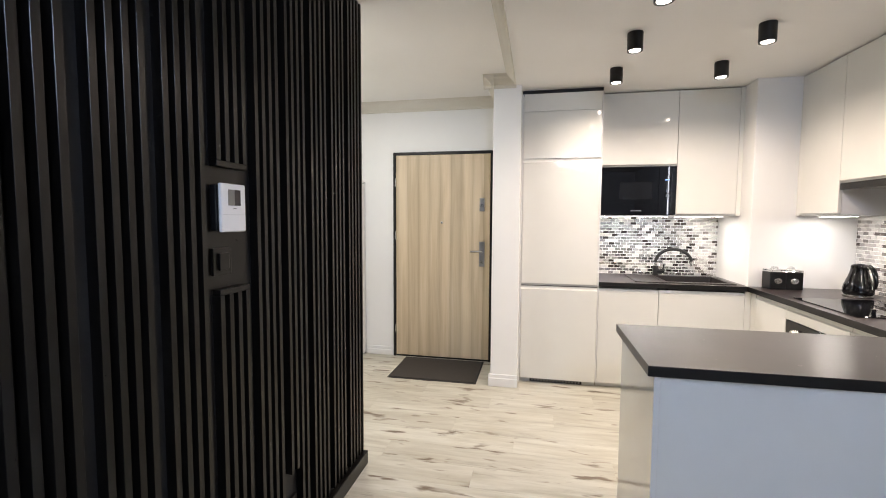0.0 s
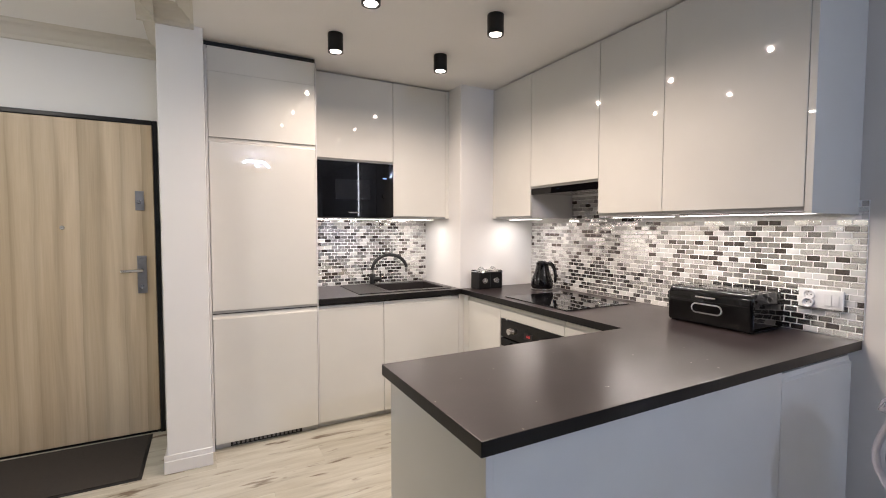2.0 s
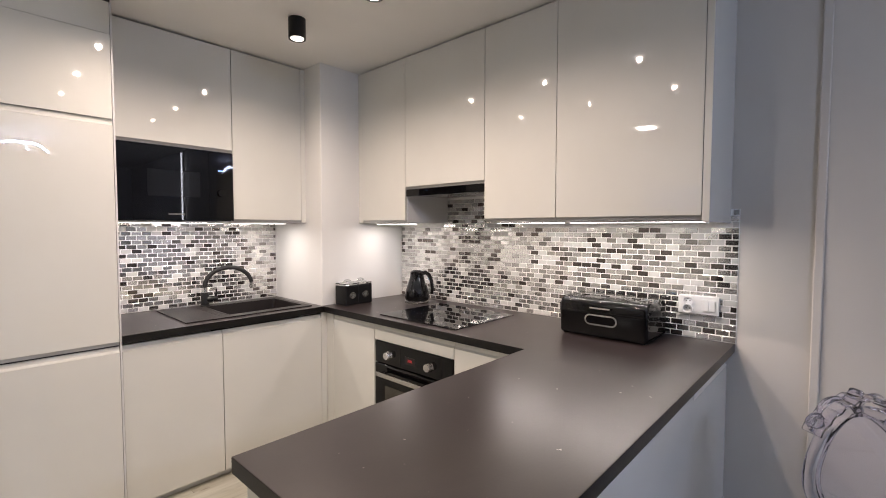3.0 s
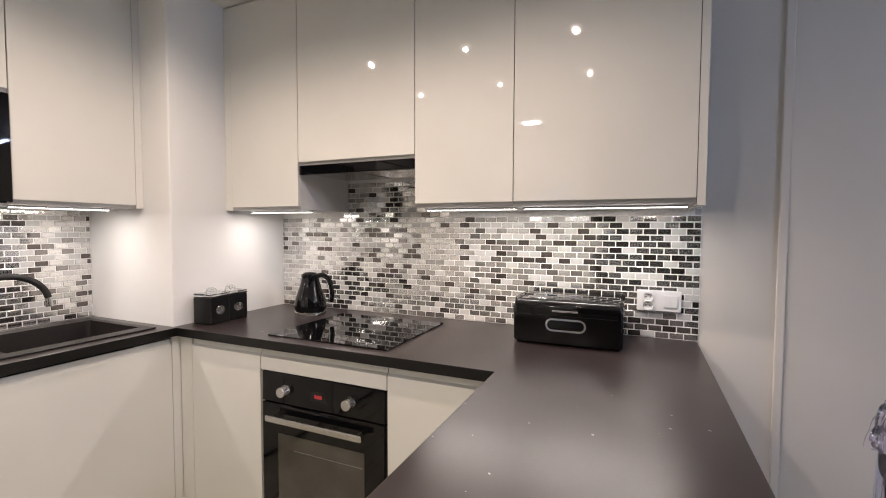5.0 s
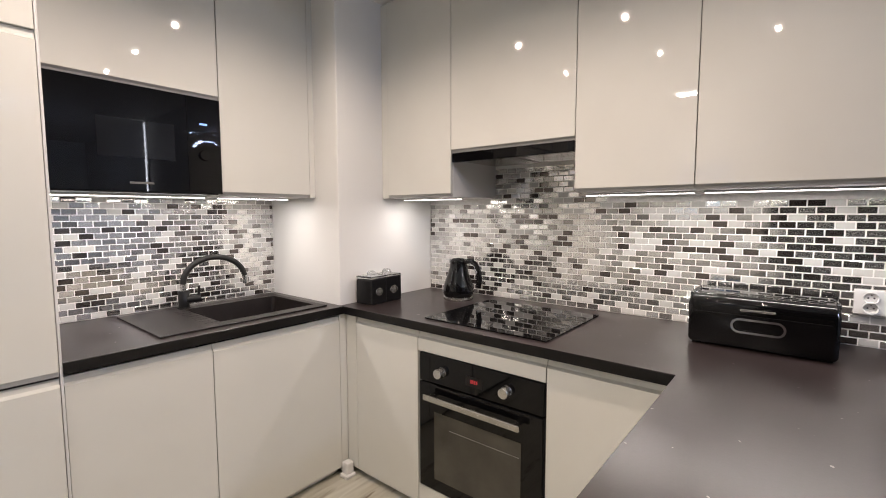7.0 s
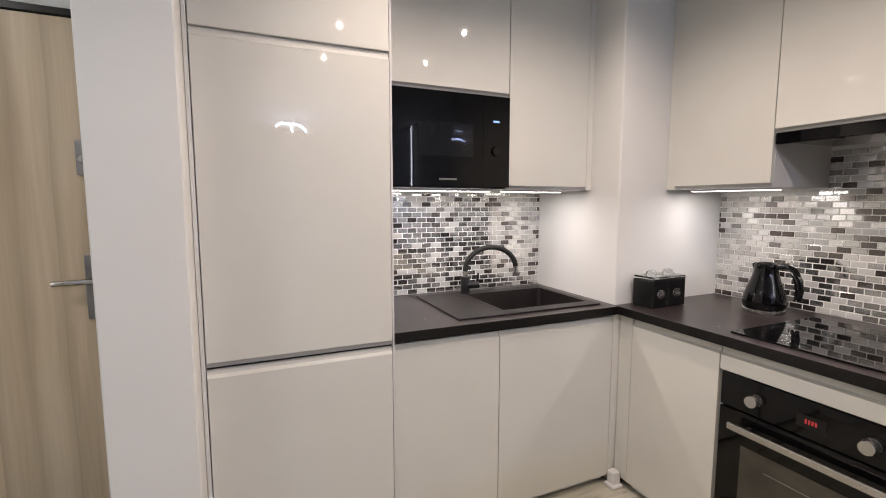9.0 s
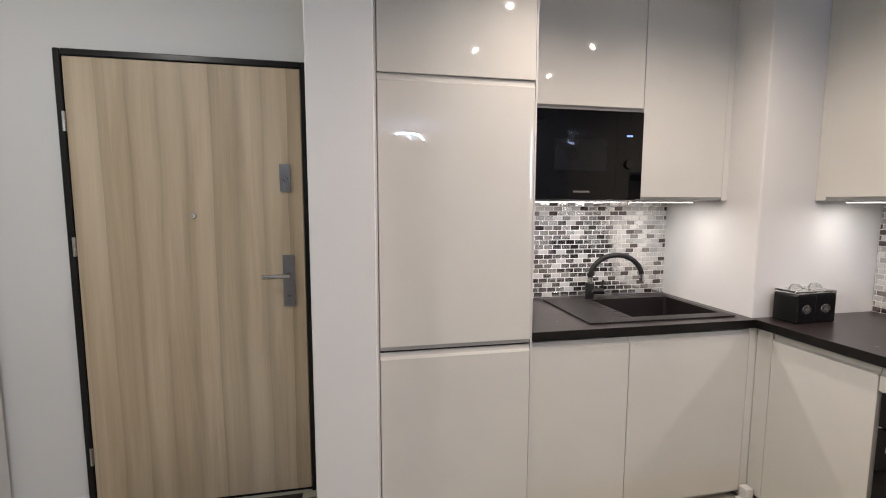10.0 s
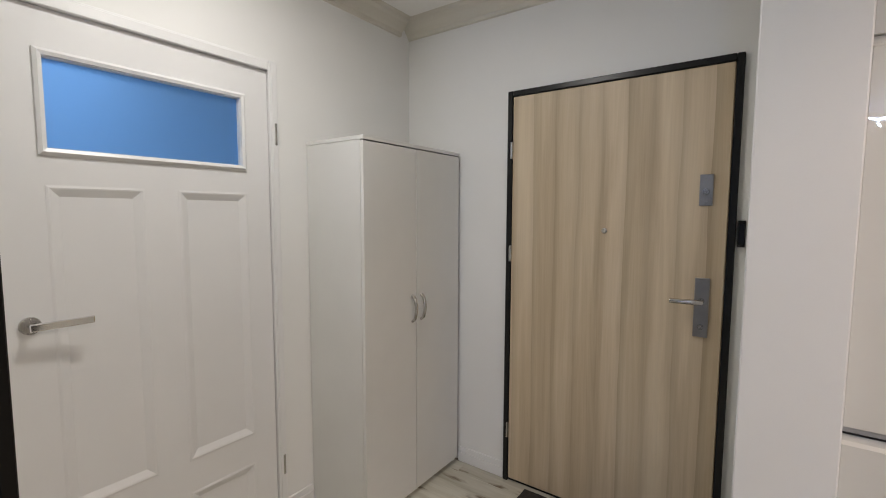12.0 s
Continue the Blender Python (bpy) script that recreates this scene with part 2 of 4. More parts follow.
def lathe(profile, x, y, seg=28, bm=None, m=None):
    """A turned shape from (radius, height) pairs round the upright through x, y."""
    own = bmesh.new()
    rings = []
    for r, z in profile:
        if r < 1e-5:
            rings.append([own.verts.new((x, y, z))])
        else:
            rings.append([own.verts.new((x + r * math.cos(2 * math.pi * i / seg), y + r * math.sin(2 * math.pi * i / seg), z)) for i in range(seg)])
    for a, b in zip(rings, rings[1:]):
        for i in range(seg):
            j = (i + 1) % seg
            q = [a[i % len(a)], a[j % len(a)], b[j % len(b)], b[i % len(b)]]
            q = list(dict.fromkeys(q))
            if len(q) > 2:
                own.faces.new(q)
    for ring in (rings[0], rings[-1]):
        if len(ring) > 2:
            own.faces.new(ring)
    if m is not None:
        own.transform(m)
    return join(bm, own)


def tube(points, radius, seg=10, bm=None, closed=False, flat=1.0):
    """A round bar along points; radius may be one number or one for each point."""
    own = bmesh.new()
    pts = [Vector(p) for p in points]
    n = len(pts)
    rad = radius if isinstance(radius, (list, tuple)) else [radius] * n
    rings, up = [], None
    for i, p in enumerate(pts):
        if closed:
            d = (pts[(i + 1) % n] - pts[i - 1]).normalized()
        else:
            d = (pts[min(i + 1, n - 1)] - pts[max(i - 1, 0)]).normalized()
        if up is None:
            up = d.orthogonal().normalized()
        up = (up - d * up.dot(d)).normalized()
        side = d.cross(up)
        rings.append([own.verts.new(p + rad[i] * (math.cos(2 * math.pi * k / seg) * up + flat * math.sin(2 * math.pi * k / seg) * side)) for k in range(seg)])
    pairs = list(zip(rings, rings[1:])) + ([(rings[-1], rings[0])] if closed else [])
    for a, b in pairs:
        for k in range(seg):
            own.faces.new((a[k], a[(k + 1) % seg], b[(k + 1) % seg], b[k]))
    if not closed:
        own.faces.new(rings[0])
        own.faces.new(rings[-1])
    return join(bm, own)


def cells(xs, ys, inside, z0, z1, bevel=0.002):
    """A slab over those cells of a grid that are inside."""
    bm = bmesh.new()
    vs = {}

    def vert(i, j):
        if (i, j) not in vs:
            vs[i, j] = bm.verts.new((xs[i], ys[j], z1))
        return vs[i, j]
    top = []
    for i in range(len(xs) - 1):
        for j in range(len(ys) - 1):
            if inside((xs[i] + xs[i + 1]) / 2, (ys[j] + ys[j + 1]) / 2):
                top.append(bm.faces.new((vert(i, j), vert(i + 1, j), vert(i + 1, j + 1), vert(i, j + 1))))
    ext = bmesh.ops.extrude_face_region(bm, geom=top)
    for v in ext["geom"]:
        if isinstance(v, bmesh.types.BMVert):
            v.co.z = z0
    bmesh.ops.recalc_face_normals(bm, faces=bm.faces)
    if bevel:
        sharp = [e for e in bm.edges if len(e.link_faces) == 2 and e.calc_face_angle(0) > 1.0]
        bmesh.ops.bevel(bm, geom=sharp, offset=bevel, segments=2, affect="EDGES", profile=0.5)
    return bm


def structure(name, bm, mat, label, category):
    return tagged(part(name, bm, mat), label, category, kind="structure")


def prism(poly, axis, a, b):
    """A bar of the given outline along x or y; the outline is (across, z)."""
    bm = bmesh.new()
    put = (lambda u, w, s: (s, u, w)) if axis == "x" else (lambda u, w, s: (u, s, w))
    r0 = [bm.verts.new(put(u, w, a)) for u, w in poly]
    r1 = [bm.verts.new(put(u, w, b)) for u, w in poly]
    for i in range(len(poly)):
        j = (i + 1) % len(poly)
        bm.faces.new((r0[i], r0[j], r1[j], r1[i]))
    bm.faces.new(r0)
    bm.faces.new(r1[::-1])
    return bm


# ---- structure ----
CT, WN, WE, XW = 0.865, 4.585, 2.452, -1.83   # worktop height; kitchen walls; hall side wall
YD, SLX, SLY = 4.43, -0.725, 2.49             # entrance wall; slatted wall and its end
CEIL_K, CEIL_H = 2.40, 2.475

floor = structure("floor", box(-3.6, 2.6, -3.4, 4.9, -0.12, -0.012, 0), M_GROUT, "pale oak laminate floor laid in long planks", "floor")

bm = box(XW - 0.12, -1.176, YD, YD + 0.15, 0, 2.6, 0)
box(-0.205, -0.155, YD, YD + 0.15, 0, 2.6, 0, bm=bm)
box(-1.176, -0.205, YD, YD + 0.15, 1.997, 2.6, 0, bm=bm)
structure("wall_north", bm, M_WALL, "white painted hall wall around the entrance door", "wall")
structure("pier", box(-0.155, 0.062, 3.815, WN + 0.12, 0, 2.6, 0.004), M_WALL, "white painted pier between hall and kitchen", "wall")
structure("wall_kitchen", box(0.062, WE + 0.15, WN, WN + 0.12, 0, 2.6, 0), M_WALL, "white painted kitchen wall behind the worktop", "wall")
structure("column", box(1.763, WE, 3.978, WN, 0, 2.5, 0.006, 2), M_WALL, "white painted boxed column in the kitchen corner", "column")
structure("wall_east", box(WE, WE + 0.15, 1.575, WN, 0, 2.6, 0), M_GREIGE, "pale grey painted kitchen wall behind the mosaic", "wall")
structure("wall_living", box(WE, WE + 0.15, -3.2, 1.575, 0, 2.6, 0), M_GREIGE, "warm pale grey painted living room wall", "wall")
bm = box(XW - 0.12, XW, 3.55, YD, 0, 2.6, 0)
box(XW - 0.12, XW, SLY, 2.60, 0, 2.6, 0, bm=bm)
box(XW - 0.12, XW, 2.60, 3.55, 2.03, 2.6, 0, bm=bm)
structure("wall_west", bm, M_WALL, "white painted hall wall with the bathroom door", "wall")
structure("wall_slats", box(SLX - 0.13, SLX - 0.03, -3.2, SLY - 0.012, 0, 2.6, 0), M_BLACKMATT, "black painted wall behind the slats", "wall")
structure("wall_return", box(XW - 0.12, SLX - 0.13, SLY - 0.11, SLY - 0.012, 0, 2.6, 0), M_WALL, "white painted wall closing the hall", "wall")
structure("wall_south", box(SLX - 0.13, WE + 0.15, -3.32, -3.2, 0, 2.6, 0), M_WALL, "white painted far living room wall", "wall")
bm = box(-3.3, -3.2, 2.2, 4.6, 0, 2.6, 0)
box(-3.3, XW - 0.12, 4.43, 4.6, 0, 2.6, 0, bm=bm)
box(-3.3, XW - 0.12, 2.2, 2.37, 0, 2.6, 0, bm=bm)
structure("wall_bathroom", bm, M_WALL, "pale walls of the bathroom behind the door", "wall")

structure("ceiling", box(-3.3, WE, -3.2, WN, CEIL_H, CEIL_H + 0.1, 0), M_CEIL, "white painted ceiling of hall and living room", "ceiling")
structure("ceiling_kitchen", box(0.02, WE, 1.80, WN, CEIL_K, CEIL_H - 0.001, 0), M_CEIL, "white lowered kitchen ceiling", "ceiling")

COVE = [(0.0, 0.0), (0.012, 0.004), (0.016, 0.022), (0.03, 0.034), (0.05, 0.062), (0.066, 0.074), (0.07, 0.088), (0.078, 0.095), (0.0, 0.095)]
z0 = CEIL_H - 0.095
def cove(name, axis, at, sign, a, b):
    structure(name, prism([(at + sign * u, z0 + w) for u, w in COVE], axis, a, b), M_MOULD, "cream plaster crown moulding under the hall ceiling", "moulding")
cove("trim_1", "x", YD, -1, XW, -0.155)
cove("trim_2", "y", XW, 1, SLY, YD - 0.079)
cove("trim_3", "y", -0.155, -1, 3.736, YD - 0.079)
cove("trim_4", "x", 3.815, -1, -0.234, 0.02)
cove("trim_5", "y", 0.02, -1, 1.80, 3.736)

def skirting(name, x0, x1, y0, y1, mat=M_DOORWHITE, h=0.07):
    bm = box(x0, x1, y0, y1, 0, h, 0.003)
    if mat is M_DOORWHITE:   # a thinner upper step
        k = 0.005
        flat = (x1 - x0) > (y1 - y0)
        box(x0 + (0 if flat else (k if x0 < -0.16 and x0 > -1 else 0)), x1 - (0 if flat or x0 > -1 else k), y0 + (k if flat else 0), y1, h, h + 0.03, 0.002, bm=bm)
    structure(name, bm, mat, "white skirting board along the wall" if mat is M_DOORWHITE else "black skirting board under the slats", "baseboard")
skirting("baseboard_1", -1.465, -1.178, YD - 0.016, YD, h=0.055)
skirting("baseboard_2", -0.171, 0.064, 3.799, 3.815)
skirting("baseboard_3", -0.171, -0.155, 3.8152, 4.41)
skirting("baseboard_4", XW, XW + 0.016, 3.552, 3.695)
skirting("baseboard_5", SLX - 0.012, SLX + 0.022, -3.0, SLY + 0.012, M_SLAT, 0.075)
skirting("baseboard_6", WE - 0.016, WE, -3.2, 1.84)

# floor planks
PW, PL = 0.193, 1.29
shapes = {}
def plank(x0, x1, y0, y1):
    key = (round(x1 - x0, 3), round(y1 - y0, 3))
    if key not in shapes:
        shapes[key] = finish(box(0, key[0] - 0.0004, 0, key[1] - 0.0004, -0.012, 0, 0.0007), M_FLOOR)
    o = new("plank", shapes[key])
    o.parent = floor
    o.location = (x0, y0, 0)
rng = random.Random(4)
y = -3.2
row = 0
while y < WN:
    x = -1.95 - [0.0, 0.55, 0.95, 0.3, 0.75][row % 5]
    while x < WE:
        a, b = max(x, -1.95), min(x + PL, WE)
        if b - a > 0.02:
            plank(a, b, y, min(y + PW, WN))
        x += PL
    y += PW
    row += 1

# ---- slatted wall ----
slat_wall = thing("slat_panel", (SLX, 0.5, 0), "black painted vertical slat cladding on the wall", "wall panel")
PITCH, GROUP, SLW = 0.040, 0.187, 0.019
LOW, HIGH = 1.147, 1.515   # the bare field with the thermostat
def slat(y, z0, z1):
    part("slat", box(SLX - 0.03, SLX, y, y + SLW, z0, z1, 0.0007), M_SLAT, slat_wall)
for k in range(-10, 6):
    y0 = 1.384 + k * GROUP
    for i in range(4):
        yy = y0 + i * PITCH
        if yy + SLW > SLY - 0.016:
            continue
        if k == 0:
            slat(yy, 0.076, LOW - 0.018)
            slat(yy, HIGH + 0.018, 2.47)
        elif k == 2 and i < 2:
            slat(yy, 0.36, 2.47)
        else:
            slat(yy, 0.076, 2.47)
    if k == 0:
        for za in (LOW - 0.0178, HIGH):
            part("end_cap", box(SLX - 0.03, SLX, y0, y0 + 3 * PITCH + SLW, za, za + 0.0178, 0.002), M_SLAT, slat_wall)
part("backing", box(SLX - 0.0301, SLX - 0.024, 1.35, 1.545, LOW, HIGH, 0.001), M_SLAT, slat_wall, "flat black mounting plate")
part("corner_strip", box(SLX - 0.03, SLX + 0.002, SLY - 0.014, SLY, 0.076, 2.47, 0.0015), M_SLAT, slat_wall)

# ---- cabinets ----
LIP, LIPB = 0.027, 0.014   # grip heights of doors opened from above and from below

def front_y(name, parent, x0, x1, z0, z1, y, lip="", label=""):
    """A lacquered door facing -y with its front at y; lip: the recessed grip along its top or bottom."""
    a, b = z0 + (LIPB if lip == "bottom" else 0), z1 - (LIP if lip == "top" else 0)
    d = part(name, box(x0, x1, y, y + 0.018, a, b, 0.002, 2), M_GLOSS, parent, label)
    if lip == "top":
        part("grip", prism([(y + 0.0005, b), (y + 0.018, b), (y + 0.018, z1), (y + 0.012, z1), (y + 0.009, b + 0.008)], "x", x0, x1), M_GLOSS, d)
    if lip == "bottom":
        part("grip", prism([(y + 0.0005, a), (y + 0.018, a), (y + 0.018, z0), (y + 0.012, z0), (y + 0.009, a - 0.008)], "x", x0, x1), M_LIP, d)
    return d


def front_x(name, parent, y0, y1, z0, z1, x, lip="", label=""):
    """The same facing -x."""
    a, b = z0 + (LIPB if lip == "bottom" else 0), z1 - (LIP if lip == "top" else 0)
    d = part(name, box(x, x + 0.018, y0, y1, a, b, 0.002, 2), M_GLOSS, parent, label)
    if lip == "top":
        part("grip", prism([(x + 0.0005, b), (x + 0.018, b), (x + 0.018, z1), (x + 0.012, z1), (x + 0.009, b + 0.008)], "y", y0, y1), M_GLOSS, d)
    if lip == "bottom":
        part("grip", prism([(x + 0.0005, a), (x + 0.018, a), (x + 0.018, z0), (x + 0.012, z0), (x + 0.009, a - 0.008)], "y", y0, y1), M_LIP, d)
    return d


FN, FE, UN, UE = 3.965, 1.785, 4.16, 2.052   # front planes: base north, base east, wall units north, east
KB, KT = 0.04, 0.813

fridge = thing("tall_fridge_cabinet", (0.38, 4.2, 0), "tall white gloss cabinet hiding a fridge beside the pier", "cabinet")
part("carcass", box(0.064, 0.686, 3.972, WN - 0.002, 0.07, 2.352, 0.001), M_CARCASS, fridge)
part("side_strip", box(0.0635, 0.0755, 3.953, 3.972, 0.0, 2.364, 0.001), M_CARCASS, fridge)
part("side_panel", box(0.681, 0.6885, 3.953, 3.972, 0.045, 2.364, 0.001), M_CARCASS, fridge)
front_y("door", fridge, 0.079, 0.679, 1.85, 2.222, 3.95)
part("filler", box(0.079, 0.679, 3.955, 3.972, 2.224, 2.364, 0.001), M_GLOSS, fridge)
front_y("door", fridge, 0.079, 0.679, 0.838, 1.848, 3.95, "top")
front_y("door", fridge, 0.079, 0.679, KB, 0.817, 3.95, "top")
part("joint", box(0.079, 0.679, 3.956, 3.9718, 0.8174, 0.8218, 0), M_BLACKMATT, fridge, "dark joint between the doors")
part("grip", box(0.079, 0.679, 3.959, 3.9718, 0.8222, 0.8376, 0.0005), M_LIP, fridge)
part("plinth", box(0.079, 0.679, 3.985, 4.0, 0.0, 0.07, 0.001), M_LIP, fridge)
vent = part("vent_grille", box(0.16, 0.58, 3.978, 3.985, 0.004, 0.043, 0.001), M_BLACK, fridge, "black ventilation grille")
for i in range(16):
    part("fin", box(0.172 + i * 0.0252, 0.186 + i * 0.0252, 3.974, 3.978, 0.012, 0.036, 0.0005), M_GREYPLASTIC, vent)
# added black strip: the shade in the gap over the tall cabinet, put into colour
tagged(part("gap_shade", box(0.064, 0.69, 3.99, 4.05, 2.3525, CEIL_K, 0), M_BLACKMATT), "black strip painting the shade in the gap above the tall cabinet", "trim", kind="structure")

def base_north(x0, x1, label):
    c = thing("base_cabinet", ((x0 + x1) / 2, 4.25, 0), label, "cabinet", "base cabinets")
    part("carcass", box(x0 + 0.001, x1 - 0.001, FN + 0.018, WN - 0.002, 0.08, 0.60, 0.001), M_CARCASS, c)
    front_y("door", c, x0 + 0.0015, x1 - 0.0015, KB, KT, FN, "top")
    part("plinth", box(x0, x1, FN + 0.04, FN + 0.055, 0, 0.08, 0.001), M_CARCASS, c)
base_north(0.69, 1.14, "white gloss base cabinet under the worktop")
base_north(1.14, 1.745, "white gloss base cabinet under the black sink")

def base_east(y0, y1, label):
    c = thing("base_cabinet", (2.1, (y0 + y1) / 2, 0), label, "cabinet", "base cabinets")
    part("carcass", box(FE + 0.018, WE - 0.002, y0 + 0.001, y1 - 0.001, 0.08, 0.78, 0.001), M_CARCASS, c)
    front_x("door", c, y0 + 0.0015, y1 - 0.0015, KB, KT, FE, "top")
    part("plinth", box(FE + 0.04, FE + 0.055, y0, y1, 0, 0.08, 0.001), M_CARCASS, c)
base_east(3.48, 3.89, "narrow white gloss base cabinet beside the oven")
base_east(2.45, 2.876, "white gloss base cabinet between oven and peninsula")
corner = thing("corner_post", (1.77, 3.94, 0), "white corner filler between two runs of base cabinets", "cabinet")
part("post", box(1.7455, 1.785, FN + 0.0005, FN + 0.018, 0.04, 0.826, 0.0008), M_GLOSS, corner)
part("post", box(FE + 0.0005, FE + 0.018, 3.8905, FN, 0.04, 0.826, 0.0008), M_GLOSS, corner)
part("foot", box(1.735, 1.778, 3.915, 3.958, 0.0, 0.075, 0.006, 2), M_PLASTIC, corner, "white plastic foot cover")
part("foot_skirt", box(1.722, 1.784, 3.903, 3.962, 0.0, 0.018, 0.005, 2), M_PLASTIC, corner)

# oven housing with the oven
oven = thing("oven", (2.1, 3.17, 0), "black glass built-in oven with two steel knobs", "oven")
part("body", box(FE + 0.02, 2.33, 2.884, 3.464, 0.14, 0.72, 0.002), M_BLACK, oven)
part("control_panel", box(FE - 0.004, FE + 0.02, 2.882, 3.466, 0.607, 0.728, 0.002), M_BLACKGLASS, oven)
door = part("oven_door", box(FE - 0.006, FE + 0.02, 2.882, 3.466, 0.135, 0.602, 0.003), M_BLACKGLASS, oven)
# window's lighter tone is a reflection put into the colour
part("window", box(FE - 0.0075, FE - 0.0062, 2.968, 3.382, 0.19, 0.485, 0.0005), M_OVENGLASS, door, "dark glass window with a grey-olive reflection put into its colour")
part("rack_line", box(FE - 0.0083, FE - 0.0076, 2.975, 3.30, 0.425, 0.4275, 0), M_GREYMETAL, door)
hb = box(FE - 0.052, FE - 0.040, 2.955, 3.408, 0.545, 0.570, 0.004, 2)
part("handle", hb, M_STEEL, door, "brushed steel bar handle")
for hy in (2.98, 3.383):
    part("handle_post", box(FE - 0.041, FE - 0.006, hy - 0.008, hy + 0.008, 0.550, 0.565, 0.002), M_STEEL, door)
for ky in (3.345, 3.033):
    turn = Matrix.Translation((FE - 0.004, ky, 0.662)) @ Matrix.Rotation(radians(-90), 4, "Y")
    kb = part("knob", lathe([(0.0, 0.03), (0.019, 0.03), (0.021, 0.027), (0.022, 0.004), (0.024, 0.0)], 0, 0, 24, m=turn), M_STEEL, oven, "steel knob", True)
part("display", box(FE - 0.0052, FE - 0.0042, 3.14, 3.22, 0.64, 0.68, 0), M_BLACK, oven)
for i in range(4):
    part("digit", box(FE - 0.0062, FE - 0.0054, 3.163 + i * 0.009, 3.1685 + i * 0.009, 0.654, 0.668, 0), M_RED, oven)
housing = thing("oven_cabinet", (2.1, 3.17, 0), "white gloss housing around the built-in oven", "cabinet")
front_x("top_panel", housing, 2.878, 3.478, 0.731, KT, FE, "top")
part("bottom_panel", box(FE, FE + 0.018, 2.878, 3.478, KB, 0.131, 0.002), M_GLOSS, housing)
part("side", box(FE + 0.019, WE - 0.002, 2.878, 2.882, 0.08, 0.80, 0), M_CARCASS, housing)
part("side", box(FE + 0.019, WE - 0.002, 3.468, 3.478, 0.08, 0.80, 0), M_CARCASS, housing)
part("plinth", box(FE + 0.04, FE + 0.055, 2.878, 3.478, 0, 0.08, 0.001), M_CARCASS, housing)

# peninsula body
pen = thing("peninsula_cabinet", (1.5, 2.15, 0), "white gloss clad peninsula under a dark worktop", "cabinet")
part("end_panel", box(0.60, 0.62, 1.862, 2.448, 0.0, 0.8255, 0.0006), M_GLOSS, pen)
part("back_panel", box(0.6202, 1.868, 1.8625, 1.884, 0.0, 0.8255, 0.0006), M_GLOSS, pen)
front_y("door", pen, 1.879, WE - 0.022, 0.04, 0.80, 1.866, "top")
part("joint_strip", box(1.8685, 1.8785, 1.874, 1.884, 0.0, 0.8255, 0), M_GREYPLASTIC, pen)
part("front_panel", box(0.6205, FE - 0.002, 2.425, 2.443, KB, 0.8255, 0.002), M_GLOSS, pen)
part("carcass", box(0.63, WE - 0.002, 1.885, 2.424, 0.06, 0.80, 0), M_CARCASS, pen)

# worktop
SX0, SX1, SY0, SY1 = 1.21, 1.685, 4.065, 4.45
xs = [0.575, 0.689, SX0, SX1, 1.755, WE - 0.001]
ys = [1.842, 2.468, 3.947, SY0, SY1, WN - 0.001]
def in_top(x, y):
    if SX0 < x < SX1 and SY0 < y < SY1:
        return False
    return y < 2.468 or x > 1.755 or (y > 3.947 and x > 0.689)
xs2 = sorted(set(xs + [1.7625])); ys2 = sorted(set(ys + [3.9775]))
def in_top2(x, y):
    return in_top(x, y) and not (x > 1.7625 and y > 3.9775)
top = tagged(part("worktop", cells(xs2, ys2, in_top2, 0.827, CT, 0.002), M_TOP), "dark brown-grey stone-look laminate worktop in a U", "worktop")

top.data.materials.append(M_EDGE)
for f in top.data.polygons:   # black banding round the edges
    f.material_index = 0 if f.normal.z > 0.5 else 1

# wall units
def upper_east(name, y0, y1, z0, label, end=False):
    c = thing(name, (2.25, (y0 + y1) / 2, z0), label, "cabinet", "wall cabinets")
    part("carcass", box(UE + 0.02, WE - 0.009, y0 + 0.0005, y1 - 0.0005, z0, 2.392, 0.001), M_CARCASS, c)
    front_x("door", c, y0 + 0.0015, y1 - 0.0015, z0 + 0.001, 2.39, UE, "bottom")
    return c
ub = 1.398
upper_east("wall_cabinet", 1.897, 2.494, ub, "wide white gloss wall cabinet at the end of the run")
upper_east("wall_cabinet", 2.494, 2.904, ub, "narrow white gloss wall cabinet beside the cooker hood")
hoodcab = upper_east("hood_cabinet", 2.904, 3.508, 1.599, "short white gloss wall cabinet over the cooker hood")
upper_east("wall_cabinet", 3.508, 3.93, ub, "narrow white gloss wall cabinet in the corner")
endp = thing("end_panel", (2.25, 1.885, 1.4), "white gloss end panel of the wall cabinets", "panel")
part("panel", box(UE + 0.003, WE - 0.001, 1.872, 1.8965, 1.388, 2.392, 0.001), M_GLOSS, endp)
fill = thing("filler_strip", (2.2, 3.95, 1.4), "white filler strip between wall cabinet and column", "panel")
part("strip", box(UE + 0.004, UE + 0.02, 3.9305, 3.977, ub, 2.392, 0.001), M_GLOSS, fill)
hood = thing("cooker_hood", (2.25, 3.2, 1.55), "slim black slide-out cooker hood under a cabinet", "cooker hood")
part("front_strip", box(UE + 0.002, UE + 0.03, 2.909, 3.503, 1.556, 1.598, 0.002), M_BLACKGLASS, hood)
part("body", box(UE + 0.031, WE - 0.009, 2.909, 3.503, 1.568, 1.599, 0.001), M_GREYMETAL, hood, "grey metal underside")
for i in range(2):
    part("filter", box(UE + 0.07, WE - 0.06, 2.93 + i * 0.29, 3.20 + i * 0.28, 1.562, 1.5675, 0.001), M_STEEL, hood)
# a black filler paints the shade between the east wall units and the ceiling
tagged(part("painted_gap_shade", box(UE + 0.03, WE - 0.001, 1.90, 3.977, 2.3925, 2.3995, 0), M_BLACKMATT), "black strip painting the shade in the gap above the wall cabinets", "trim", kind="structure")

